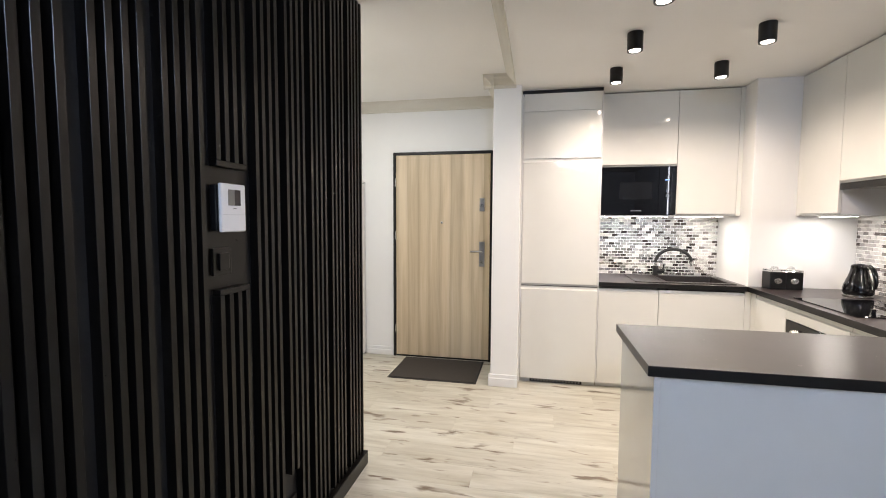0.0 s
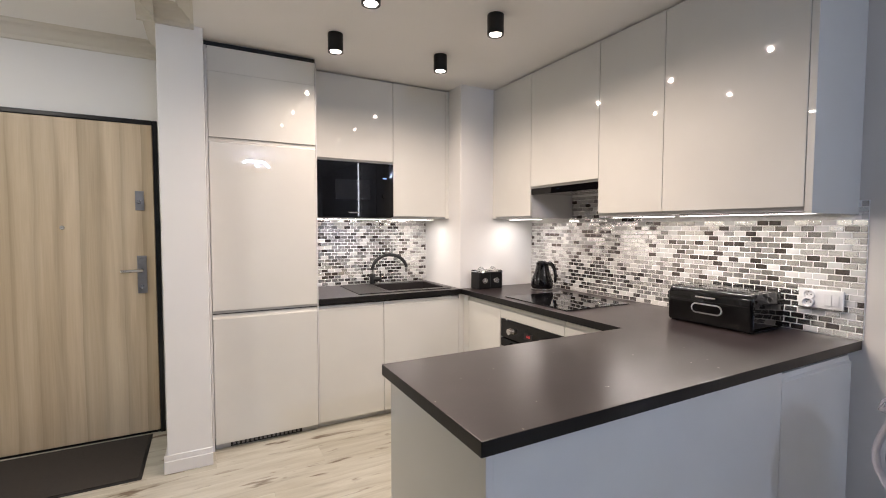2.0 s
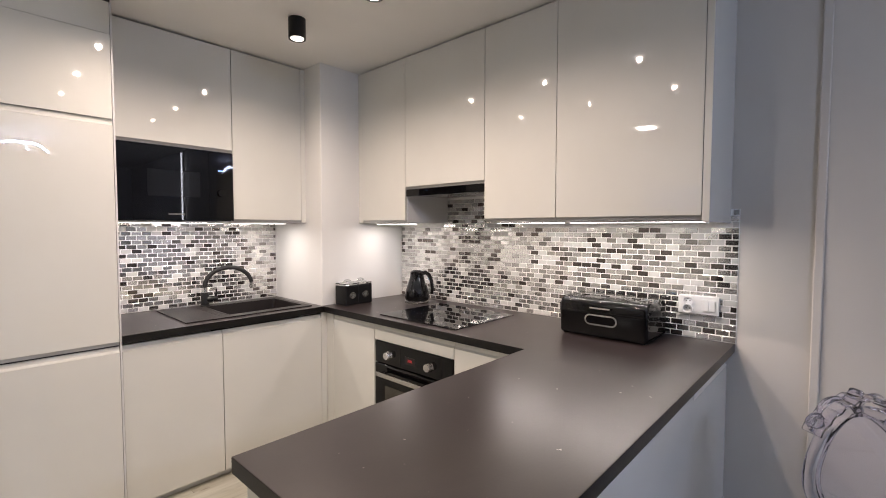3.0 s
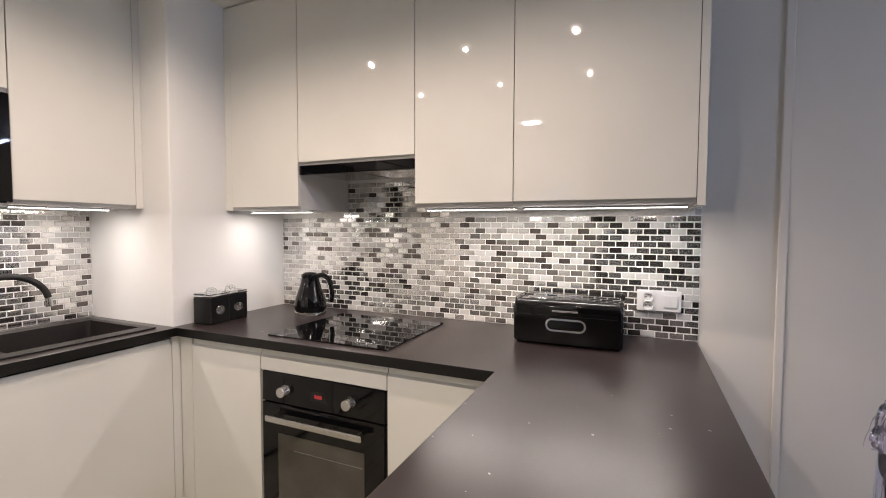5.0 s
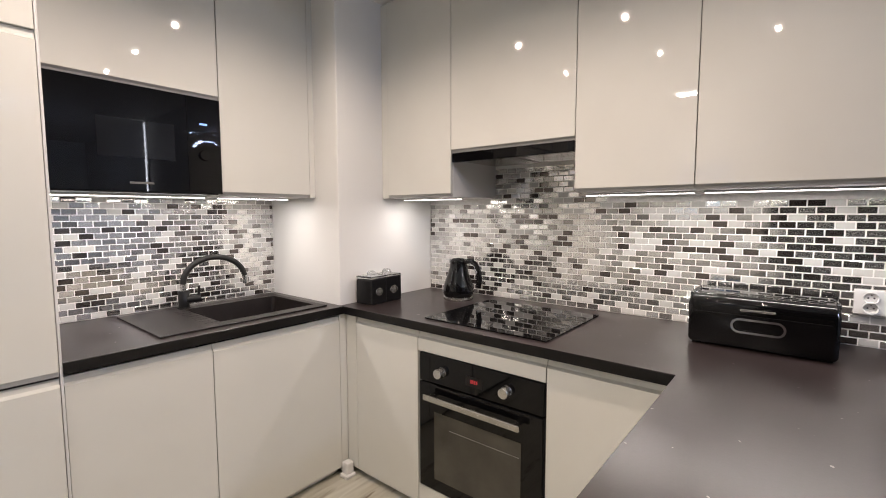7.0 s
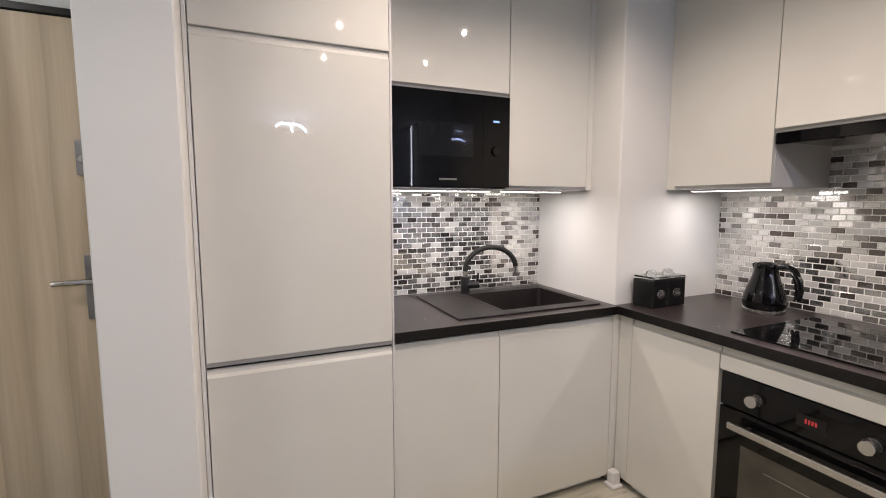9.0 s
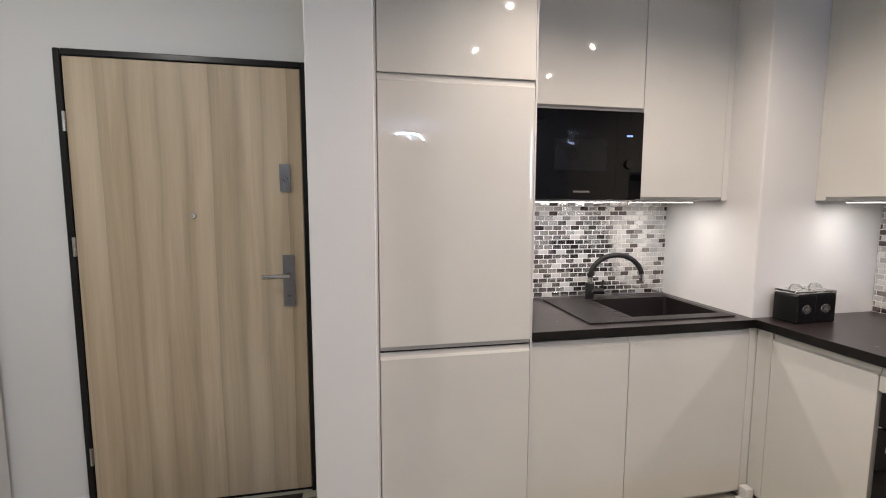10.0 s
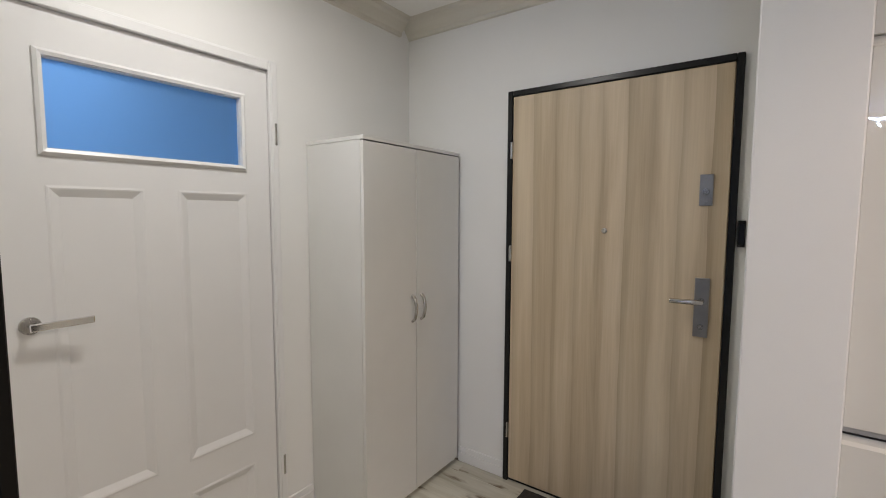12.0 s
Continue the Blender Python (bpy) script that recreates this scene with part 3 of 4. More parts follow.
un = thing("wall_cabinet", (0.99, 4.37, 1.8), "white gloss wall cabinet above the microwave", "cabinet", "wall cabinets")
part("carcass", box(0.69, 1.2885, UN + 0.02, WN - 0.002, 1.80, 2.392, 0.001), M_CARCASS, un)
front_y("door", un, 0.6905, 1.2885, 1.798, 2.39, UN, "bottom")
un2 = thing("wall_cabinet", (1.52, 4.37, ub), "narrow white gloss wall cabinet beside the microwave", "cabinet", "wall cabinets")
part("carcass", box(1.2895, 1.742, UN + 0.02, WN - 0.009, ub, 2.392, 0.001), M_CARCASS, un2)
front_y("door", un2, 1.292, 1.728, ub + 0.001, 2.39, UN, "bottom")
part("side_strip", box(1.7305, 1.7625, UN + 0.002, UN + 0.02, ub, 2.392, 0.001), M_GLOSS, un2)
# the same painted shade over the north wall units
tagged(part("painted_gap_shade", box(0.69, 1.76, UN + 0.03, WN - 0.001, 2.3925, 2.3995, 0), M_BLACKMATT), "black strip painting the shade in the gap above the wall cabinets", "trim", kind="structure")

mw = thing("microwave", (0.99, 4.37, 1.4), "black glass built-in microwave under a wall cabinet", "microwave")
part("body", box(0.70, 1.28, UN + 0.012, WN - 0.02, 1.40, 1.795, 0.002), M_BLACK, mw)
part("door", box(0.692, 1.1566, UN - 0.008, UN + 0.0115, 1.404, 1.793, 0.0008), M_BLACKGLASS, mw)
part("control_panel", box(1.1572, 1.288, UN - 0.008, UN + 0.0115, 1.404, 1.793, 0.0008), M_BLACKGLASS, mw)
part("window", box(0.857, 1.109, UN - 0.0095, UN - 0.0082, 1.528, 1.668, 0.0005), plain("microwave_mesh", (0.008, 0.0085, 0.010), 0.025, vary=0.1, spec=0.3), mw)
part("clock", box(1.205, 1.235, UN - 0.009, UN - 0.0082, 1.682, 1.69, 0), M_BLUEDIG, mw)
part("badge", box(0.95, 1.03, UN - 0.009, UN - 0.0082, 1.432, 1.440, 0), M_GREYPLASTIC, mw)
knob_t = Matrix.Translation((1.22, UN - 0.008, 1.56)) @ Matrix.Rotation(radians(90), 4, "X")
part("dial", lathe([(0.0, 0.012), (0.02, 0.012), (0.022, 0.0)], 0, 0, 24, m=knob_t), M_BLACKGLOSS, mw, smooth=True)

# LED strips
def led(x0, x1, y0, y1):
    s = thing("led_strip", ((x0 + x1) / 2, (y0 + y1) / 2, ub), "thin lit LED strip under a wall cabinet", "light")
    part("profile", box(x0, x1, y0, y1, ub - 0.007, ub - 0.0005, 0.0005), M_LIP, s)
    part("diffuser", box(x0 + 0.002, x1 - 0.002, y0 + 0.002, y1 - 0.002, ub - 0.010, ub - 0.0072, 0.0005), M_STRIP, s)
led(2.18, 2.194, 1.91, 2.485)
led(2.18, 2.194, 2.515, 2.91)
led(2.18, 2.194, 3.545, 3.94)
led(0.70, 1.28, 4.30, 4.314)
led(1.335, 1.695, 4.30, 4.314)

# things on the kitchen surfaces
def ring(outer, inner, m, depth):
    """A flat ring between two closed outlines (x, z) of equal count, thick in y."""
    bm = bmesh.new()
    n = len(outer)
    f = [[bm.verts.new((p[0], d, p[1])) for p in loop] for loop in (outer, inner) for d in (0.0, depth)]
    for i in range(n):
        j = (i + 1) % n
        bm.faces.new((f[0][i], f[0][j], f[2][j], f[2][i]))
        bm.faces.new((f[1][i], f[1][j], f[3][j], f[3][i]))
        bm.faces.new((f[0][i], f[0][j], f[1][j], f[1][i]))
        bm.faces.new((f[2][i], f[2][j], f[3][j], f[3][i]))
    bm.transform(m)
    return bm


def stadium(w, h, n=10):
    r = h / 2
    pts = []
    for c, a0 in ((w / 2 - r, -90), (-(w / 2 - r), 90)):
        for i in range(n + 1):
            a = radians(a0 + 180 * i / n)
            pts.append((c + r * math.cos(a), r * math.sin(a)))
    return pts


hob = thing("hob", (2.07, 3.18, CT), "black glass induction hob flush on the worktop", "hob")
part("glass", box(1.815, 2.325, 2.892, 3.468, CT + 0.0004, CT + 0.006, 0.002), M_BLACKGLASS, hob)

sink = thing("sink", (1.33, 4.26, CT), "black granite composite sink with draining board", "sink")
xs3 = [0.975, 1.0, SX0 + 0.012, SX1 - 0.012, 1.705]
ys3 = [4.008, SY0 + 0.01, SY1 - 0.01, 4.508]
part("rim", cells(xs3, ys3, lambda x, y: not (SX0 + 0.012 < x < SX1 - 0.012 and SY0 + 0.01 < y < SY1 - 0.01), CT + 0.0004, CT + 0.007, 0.002), M_SINK, sink)
bx0, bx1, by0, by1, bz = SX0 + 0.012, SX1 - 0.012, SY0 + 0.01, SY1 - 0.01, 0.69
bowl = bmesh.new()
lo = [bowl.verts.new(p) for p in ((bx0 + 0.02, by0 + 0.02, bz), (bx1 - 0.02, by0 + 0.02, bz), (bx1 - 0.02, by1 - 0.02, bz), (bx0 + 0.02, by1 - 0.02, bz))]
hi = [bowl.verts.new(p) for p in ((bx0, by0, CT + 0.004), (bx1, by0, CT + 0.004), (bx1, by1, CT + 0.004), (bx0, by1, CT + 0.004))]
bowl.faces.new(lo)
for i in range(4):
    bowl.faces.new((lo[i], lo[(i + 1) % 4], hi[(i + 1) % 4], hi[i]))
bmesh.ops.bevel(bowl, geom=[e for e in bowl.edges if len(e.link_faces) == 2], offset=0.018, segments=3, affect="EDGES", profile=0.5)
part("bowl", bowl, M_SINK, sink)
part("drain", lathe([(0.0, bz + 0.004), (0.03, bz + 0.004), (0.036, bz + 0.001)], 1.45, 4.25), M_GREYMETAL, sink, "steel drain", True)
for i in range(8):
    part("drain_groove_lip", box(1.165, 1.219, 4.085 + i * 0.045, 4.103 + i * 0.045, CT + 0.0045, CT + 0.0078, 0.0015), M_SINK, sink)

tap = thing("kitchen_tap", (1.235, 4.478, CT + 0.007), "black kitchen tap with a bent flexible spout", "tap")
part("base", lathe([(0.0, CT + 0.007), (0.029, CT + 0.007), (0.029, CT + 0.011), (0.024, CT + 0.013), (0.024, CT + 0.088), (0.021, CT + 0.092), (0.0, CT + 0.092)], 1.235, 4.478), M_BLACK, tap, smooth=True)
part("collar", lathe([(0.0135, CT + 0.092), (0.0135, CT + 0.122), (0.0, CT + 0.122)], 1.235, 4.478), M_STEEL, tap, "steel collar", True)
pts = [(1.235 + 0.139 - 0.139 * math.cos(a), 4.478 - 0.045 * (1 - math.cos(a)) / 2, CT + 0.122 + 0.12 * math.sin(a)) for a in [math.pi * i / 22 for i in range(22)]]
part("spout", tube(pts, 0.0135, 12), M_BLACKMATT, tap, "black rubber hose spout", True)
px, py, pz = pts[-1]
part("nozzle", tube([(px, py, pz + 0.002), (px + 0.004, py, pz - 0.04)], [0.0125, 0.0145], 14), M_STEEL, tap, "steel spray head", True)
part("lever_body", tube([(1.245, 4.47, CT + 0.047), (1.302, 4.45, CT + 0.05)], 0.0185, 14), M_BLACK, tap, smooth=True)
part("lever", tube([(1.291, 4.453, CT + 0.056), (1.294, 4.446, CT + 0.112)], [0.006, 0.005], 8), M_BLACK, tap, smooth=True)

kettle = thing("kettle", (2.262, 3.622, CT), "black and steel electric kettle on the worktop", "kettle")
KX, KY = 2.262, 3.622
part("base", lathe([(0.0, CT), (0.076, CT), (0.079, CT + 0.004), (0.079, CT + 0.016), (0.074, CT + 0.02), (0.0, CT + 0.02)], KX, KY, 32), M_STEEL, kettle, "steel base ring", True)
part("body", lathe([(0.0, CT + 0.0202), (0.075, CT + 0.0202), (0.081, CT + 0.034), (0.081, CT + 0.055), (0.076, CT + 0.08), (0.066, CT + 0.11), (0.055, CT + 0.14), (0.047, CT + 0.17), (0.044, CT + 0.192), (0.045, CT + 0.2), (0.0, CT + 0.2)], KX, KY, 32), M_BLACKGLOSS, kettle, smooth=True)
part("lid", lathe([(0.044, CT + 0.2005), (0.042, CT + 0.209), (0.027, CT + 0.217), (0.0, CT + 0.220)], KX, KY, 28), M_BLACKGLOSS, kettle, smooth=True)
part("spout", tube([(KX + 0.008, KY + 0.030, CT + 0.165), (KX + 0.014, KY + 0.060, CT + 0.204)], [0.020, 0.009], 10), M_BLACKGLOSS, kettle, smooth=True)
hp = [(0.0, -0.036, 0.200), (0.008, -0.072, 0.208), (0.012, -0.103, 0.192), (0.014, -0.122, 0.155), (0.014, -0.13, 0.11), (0.012, -0.127, 0.07)]
part("handle", tube([(KX + a, KY + b, CT + c) for a, b, c in hp], [0.014, 0.015, 0.014, 0.013, 0.012, 0.01], 10, flat=0.7), M_BLACKGLOSS, kettle, smooth=True)
part("trim", tube([(KX + a * 0.9, KY + b * 0.88, CT + c - 0.004) for a, b, c in hp[1:]], 0.005, 8), M_CHROME, kettle, "chrome handle lining", True)

# two tins with clear lids
def tin(x, y, turn, name="canister"):
    c = thing(name, (0, 0, 0), "square black tin canister with pale lid and silver oval label", "canister", "canisters by the column")
    s = 0.0545
    part("body", box(-s, s, -s, s, 0, 0.126, 0.006, 2), M_BLACK, c)
    part("rim", box(-s - 0.001, s + 0.001, -s - 0.001, s + 0.001, 0.1265, 0.133, 0.002), M_CHROME, c, "silver metal rim")
    part("lid", box(-s + 0.001, s - 0.001, -s + 0.001, s - 0.001, 0.1333, 0.141, 0.003, 2), M_JARGLASS, c, "clear plastic lid")
    part("lid_knob", lathe([(0.0, 0.1412), (0.024, 0.1412), (0.0245, 0.149), (0.02, 0.159), (0.011, 0.165), (0.0, 0.166)], 0, 0, 20), M_JARGLASS, c, "clear domed knob", True)
    for k, rot in enumerate((0,)):
        mm = Matrix.Rotation(radians(rot), 4, "Z") @ Matrix.Translation((0, -s - 0.0003, 0.062)) @ Matrix.Rotation(radians(90), 4, "X")
        lb = part("label", lathe([(0.0, 0.0012), (0.0185, 0.0012), (0.02, 0.0)], 0, 0, 24, m=mm @ Matrix.Diagonal((1.3, 1, 1, 1))), M_STEEL, c, "silver oval label with dark writing")
        if k == 0:
            for i in range(3):
                part("print_bar", box(-0.012 + 0.002 * abs(i - 1), 0.012 - 0.002 * abs(i - 1), -s - 0.0024, -s - 0.0016, 0.055 + i * 0.006, 0.058 + i * 0.006, 0), M_GREYPLASTIC, lb)
    c.matrix_basis = pose(x, y, CT, 0, 0, turn)
    return c
tin(1.903, 3.904, 4)
tin(2.014, 3.909, -1)

# bread bin
bread = thing("bread_bin", (2.27, 2.31, CT), "glossy black enamel bread bin with rounded top", "bread bin")
prof = [(2.145, CT + 0.012), (2.15, CT + 0.006), (2.40, CT + 0.006), (2.405, CT + 0.012)]
arc = []
for i in range(7):
    a = radians(90 * i / 6)
    arc.append((2.370 + 0.035 * math.cos(a), CT + 0.138 + 0.037 * math.sin(a)))
for i in range(9):
    a = radians(90 + 90 * i / 8)
    arc.append((2.178 + 0.033 * math.cos(a), CT + 0.142 + 0.033 * math.sin(a)))
bm = prism(prof + arc, "y", 2.108, 2.512)
ends = [e for e in bm.edges if abs(e.verts[0].co.y - e.verts[1].co.y) < 1e-6]
bmesh.ops.bevel(bm, geom=ends, offset=0.016, segments=3, affect="EDGES", profile=0.5)
part("body", bm, M_BLACKGLOSS, bread, smooth=True)
part("lid_seam", box(2.1438, 2.1452, 2.128, 2.492, CT + 0.116, CT + 0.1172, 0), M_BLACKMATT, bread)
for fy in (2.12, 2.47):
    part("foot", box(2.16, 2.39, fy, fy + 0.03, CT, CT + 0.006, 0.001), M_BLACKMATT, bread)
part("handle", box(2.128, 2.142, 2.262, 2.36, CT + 0.132, CT + 0.141, 0.003, 2), M_CHROME, bread, "chrome strip handle")
rm = Matrix.Translation((2.1425, 2.31, CT + 0.082)) @ Matrix.Rotation(radians(-90), 4, "Z")
part("name_ring", ring(stadium(0.15, 0.05), stadium(0.136, 0.036), rm, -0.003), M_CHROME, bread, "chrome oval badge frame")

# socket and switch
sock = thing("double_socket_plate", (2.44, 1.98, 1.02), "white double plate with socket and rocker switch on the mosaic", "socket")
part("plate", box(2.430, 2.4425, 1.902, 2.066, 0.978, 1.062, 0.003, 2), M_PLASTIC, sock)
for cz in (1.036, 1.002):
    sm = Matrix.Translation((2.430, 2.024, cz)) @ Matrix.Rotation(radians(-90), 4, "Y")
    so = part("socket", lathe([(0.021, 0.0), (0.021, 0.008 if cz > 1.02 else 0.016), (0.0185, 0.0085 if cz > 1.02 else 0.0165), (0.017, 0.002), (0.0, 0.002)], 0, 0, 28, m=sm), M_PLASTIC, sock)
    for dy in (-0.0075, 0.0075):
        part("socket_hole", lathe([(0.0, 0.0028), (0.0026, 0.0028), (0.0026, 0.0021)], 0, 0, 10, m=Matrix.Translation((2.430, 2.024 + dy, cz)) @ Matrix.Rotation(radians(-90), 4, "Y")), M_BLACK, so)
    part("earth_pin", tube([(2.428, 2.024, cz + 0.011), (2.420, 2.024, cz + 0.011)], 0.002, 8), M_STEEL, so)
part("rocker", box(2.4245, 2.430, 1.9415, 1.966, 0.995, 1.045, 0.002, 2), M_PLASTIC, sock)
part("rocker", box(2.4255, 2.430, 1.916, 1.941, 0.995, 1.045, 0.002, 2), M_PLASTIC, sock)

# ceiling spots
def can(x, y):
    c = thing("ceiling_spot", (x, y, 2.3), "black cylinder ceiling spotlight, lit", "spotlight", "kitchen ceiling spots")
    part("housing", lathe([(0.0375, 2.306), (0.0395, 2.30), (0.0415, 2.30), (0.042, 2.303), (0.042, CEIL_K - 0.0015), (0.039, CEIL_K - 0.0005), (0.0, CEIL_K - 0.0005)], x, y, 32), M_BLACK, c, smooth=False)
    part("lens", lathe([(0.0, 2.2965), (0.012, 2.297), (0.022, 2.2985), (0.029, 2.301), (0.031, 2.3035), (0.031, 2.305), (0.0, 2.305)], x, y, 24), M_LENS, c, "glowing domed lamp face", True)
for sx, sy in SPOTS:
    can(sx, sy)

# hall ceiling panel
hp2 = thing("ceiling_panel_light", (-1.15, 3.15, 2.45), "small square lit ceiling panel light", "light")
part("frame", box(-1.25, -1.05, 3.05, 3.25, 2.456, CEIL_H - 0.0005, 0.003), M_PLASTIC, hp2)
part("diffuser", box(-1.24, -1.06, 3.06, 3.24, 2.4525, 2.4558, 0.001), M_PANEL, hp2)

# living room pendant of bent LED tubes
HX, HY, HZ = 0.77, -0.80, 2.36
ch = thing("led_chandelier", (HX, HY, HZ), "ceiling lamp with three bent white LED arms, lit", "lamp")
part("canopy", lathe([(0.0, 2.445), (0.06, 2.445), (0.065, 2.45), (0.065, CEIL_H - 0.0005), (0.0, CEIL_H - 0.0005)], HX, HY), M_PLASTIC, ch)
part("stem", tube([(HX, HY, 2.445), (HX, HY, HZ)], 0.008), M_STEEL, ch)
for k, (turn_, length, drop) in enumerate(((178, 0.17, 0.02), (12, 0.20, 0.10), (268, 0.22, 0.05))):
    pp = []
    for i in range(13):
        u = i / 12
        a = radians(turn_ + 14 * u)
        pp.append((HX + (0.012 + length * u) * math.cos(a), HY + (0.012 + length * u) * math.sin(a), HZ - drop * u * u + 0.018 * math.sin(u * 3.1)))
    part("led_tube", tube(pp, 0.0085, 8), M_CHAND, ch, smooth=True)

# ---- hall things ----
ed = tagged(thing("door_1", (-0.69, YD, 0), "closed pale oak veneer entrance door in a black steel frame", "door"), kind="structure")
fr = box(-1.176, -1.150, 4.405, 4.50, 0.0, 1.997, 0.003)
part("door_frame", fr, M_BLACK, ed, "black steel frame")
part("door_frame", box(-0.231, -0.205, 4.405, 4.50, 0.0, 1.997, 0.003), M_BLACK, ed, "black steel frame")
part("door_frame", box(-1.1498, -0.2312, 4.405, 4.50, 1.971, 1.997, 0.003), M_BLACK, ed, "black steel frame")
part("threshold", box(-1.1498, -0.2312, 4.42, 4.50, 0.0, 0.014, 0.002), M_BLACK, ed)
leaf = part("leaf", box(-1.147, -0.233, 4.409, 4.46, 0.018, 1.968, 0.003), M_OAK, ed, "pale oak veneer leaf")
def rosette(parent, x0, x1, z0, z1):
    return part("lock_plate", box(x0, x1, 4.3985, 4.4085, z0, z1, 0.002, 2), M_GREYMETAL, parent, "satin grey metal plate")
lp = rosette(leaf, -0.331, -0.285, 1.434, 1.555)
rosette(leaf, -0.331, -0.280, 0.914, 1.150)
ym = Matrix.Rotation(radians(90), 4, "X")
part("thumb_turn", lathe([(0.0, 0.024), (0.012, 0.024), (0.013, 0.0)], 0, 0, 16, m=Matrix.Translation((-0.308, 4.3985, 1.488)) @ ym), M_STEEL, leaf, smooth=True)
part("cylinder", lathe([(0.0, 0.012), (0.01, 0.012), (0.011, 0.0)], 0, 0, 16, m=Matrix.Translation((-0.305, 4.3985, 0.955)) @ ym), M_STEEL, leaf, smooth=True)
part("handle", tube([(-0.305, 4.3985, 1.06), (-0.305, 4.35, 1.06), (-0.318, 4.343, 1.06), (-0.41, 4.345, 1.058)], [0.011, 0.0105, 0.0105, 0.010], 12), M_STEEL, leaf, "steel lever handle", True)
part("peephole", lathe([(0.0, 0.004), (0.008, 0.006), (0.012, 0.004), (0.013, 0.0)], 0, 0, 18, m=Matrix.Translation((-0.692, 4.409, 1.326)) @ ym), M_STEEL, leaf, smooth=True)
for hz in (0.28, 1.2, 1.71):
    part("hinge", lathe([(0.0, hz - 0.04), (0.007, hz - 0.04), (0.007, hz + 0.04), (0.0, hz + 0.04)], -1.1515, 4.4045, 12), M_STEEL, ed, smooth=True)
for k in range(4):
    part("screw", lathe([(0.0, 0.0015), (0.004, 0.0012), (0.005, 0.0)], 0, 0, 10, m=Matrix.Translation((-0.308, 4.3985, (1.447, 1.541, 0.928, 1.136)[k])) @ ym), M_GREYMETAL, leaf)

ic = thing("door_sensor", (-0.186, 4.41, 1.33), "small black box on the wall beside the door frame", "door sensor")
part("box", box(-0.199, -0.174, 4.395, 4.4297, 1.278, 1.378, 0.003, 2), M_BLACK, ic)
part("clip", box(-0.196, -0.177, 4.3935, 4.3952, 1.29, 1.366, 0.001), M_BLACKGLOSS, ic)

mat_ob = thing("doormat", (-0.65, 4.1, 0), "charcoal ribbed doormat before the entrance door", "doormat")
part("border", box(-1.04, -0.273, 3.807, 4.39, 0.0003, 0.006, 0.002), M_BLACKMATT, mat_ob)
part("mat_surface", box(-1.025, -0.288, 3.822, 4.375, 0.0062, 0.010, 0.001), M_MAT, mat_ob)

# wardrobe
wd = thing("wardrobe", (-1.65, 4.06, 0), "plain white two-door wardrobe in the hall corner", "wardrobe")
W0, W1, WX = 3.70, 4.408, -1.465
part("side_panel", box(XW + 0.003, WX - 0.019, W0, W0 + 0.016, 0, 1.703, 0.001), M_WARDROBE, wd)
part("side_panel", box(XW + 0.003, WX - 0.019, W1 - 0.016, W1, 0, 1.703, 0.001), M_WARDROBE, wd)
part("top_panel", box(XW + 0.003, WX + 0.002, W0 - 0.002, W1, 1.7035, 1.72, 0.001), M_WARDROBE, wd)
part("back_panel", box(XW + 0.003, XW + 0.007, W0 + 0.017, W1 - 0.017, 0.05, 1.70, 0), M_WARDROBE, wd)
part("bottom_panel", box(XW + 0.008, WX - 0.02, W0 + 0.0165, W1 - 0.0165, 0.04, 0.056, 0), M_WARDROBE, wd)
part("plinth", box(WX - 0.04, WX - 0.025, W0 + 0.0165, W1 - 0.0165, 0, 0.039, 0), M_WARDROBE, wd)
mid = 4.045
for a, b, hy in ((W0 + 0.001, mid - 0.0015, 4.012), (mid + 0.0015, W1 - 0.001, 4.078)):
    dr = part("door", box(WX - 0.018, WX, a, b, 0.025, 1.698, 0.0012), M_WARDROBE, wd)
    ph = [(WX, hy, 0.882), (WX + 0.018, hy, 0.896), (WX + 0.027, hy, 0.933), (WX + 0.027, hy, 0.957), (WX + 0.018, hy, 0.994), (WX, hy, 1.008)]
    part("handle", tube(ph, 0.0055, 10, flat=1.4), M_STEEL, dr, "curved satin steel handle", True)

# bathroom door
bd = tagged(thing("door_2", (XW, 3.06, 0), "closed white panelled bathroom door with a blue pane", "door"), kind="structure")
D0, D1 = 2.655, 3.508
for (y0, y1, z0, z1) in ((2.585, D0 - 0.003, 0, 2.03), (D1 + 0.003, 3.552, 0, 2.03), (D0 - 0.0028, D1 + 0.0028, 1.988, 2.03)):
    part("door_frame", box(XW - 0.10, XW + 0.012, y0, y1, z0, z1, 0.004, 2), M_DOORWHITE, bd)
    s_ = 0.012
    part("frame_bead", box(XW + 0.0122, XW + 0.017, y0 + 0.008, y1 - 0.008, z0, z1 - 0.008, 0.002), M_DOORWHITE, bd)
P0, P1, Q0, Q1 = 2.79, 3.385, 1.59, 1.85
LX = XW - 0.002
bm = None
for y0, y1, z0, z1 in ((D0, 2.782, 0.01, 1.477), (3.034, 3.148, 0.01, 1.477), (3.405, D1, 0.01, 1.477), (2.782, 3.034, 0.01, 0.11), (2.782, 3.034, 0.336, 0.468), (3.148, 3.405, 0.01, 0.11),
                       (3.148, 3.405, 0.336, 0.468), (D0, P0, 1.477, 1.986), (P1, D1, 1.477, 1.986), (P0, P1, 1.477, Q0), (P0, P1, Q1, 1.986)):
    bm = box(LX - 0.04, LX, y0, y1, z0, z1, 0, bm=bm)
lf = part("leaf", bm, M_DOORWHITE, bd)
part("pane", box(LX - 0.024, LX - 0.018, P0 + 0.001, P1 - 0.001, Q0 + 0.001, Q1 - 0.001, 0), M_BLUEGLASS, lf, "blue frosted glass pane")
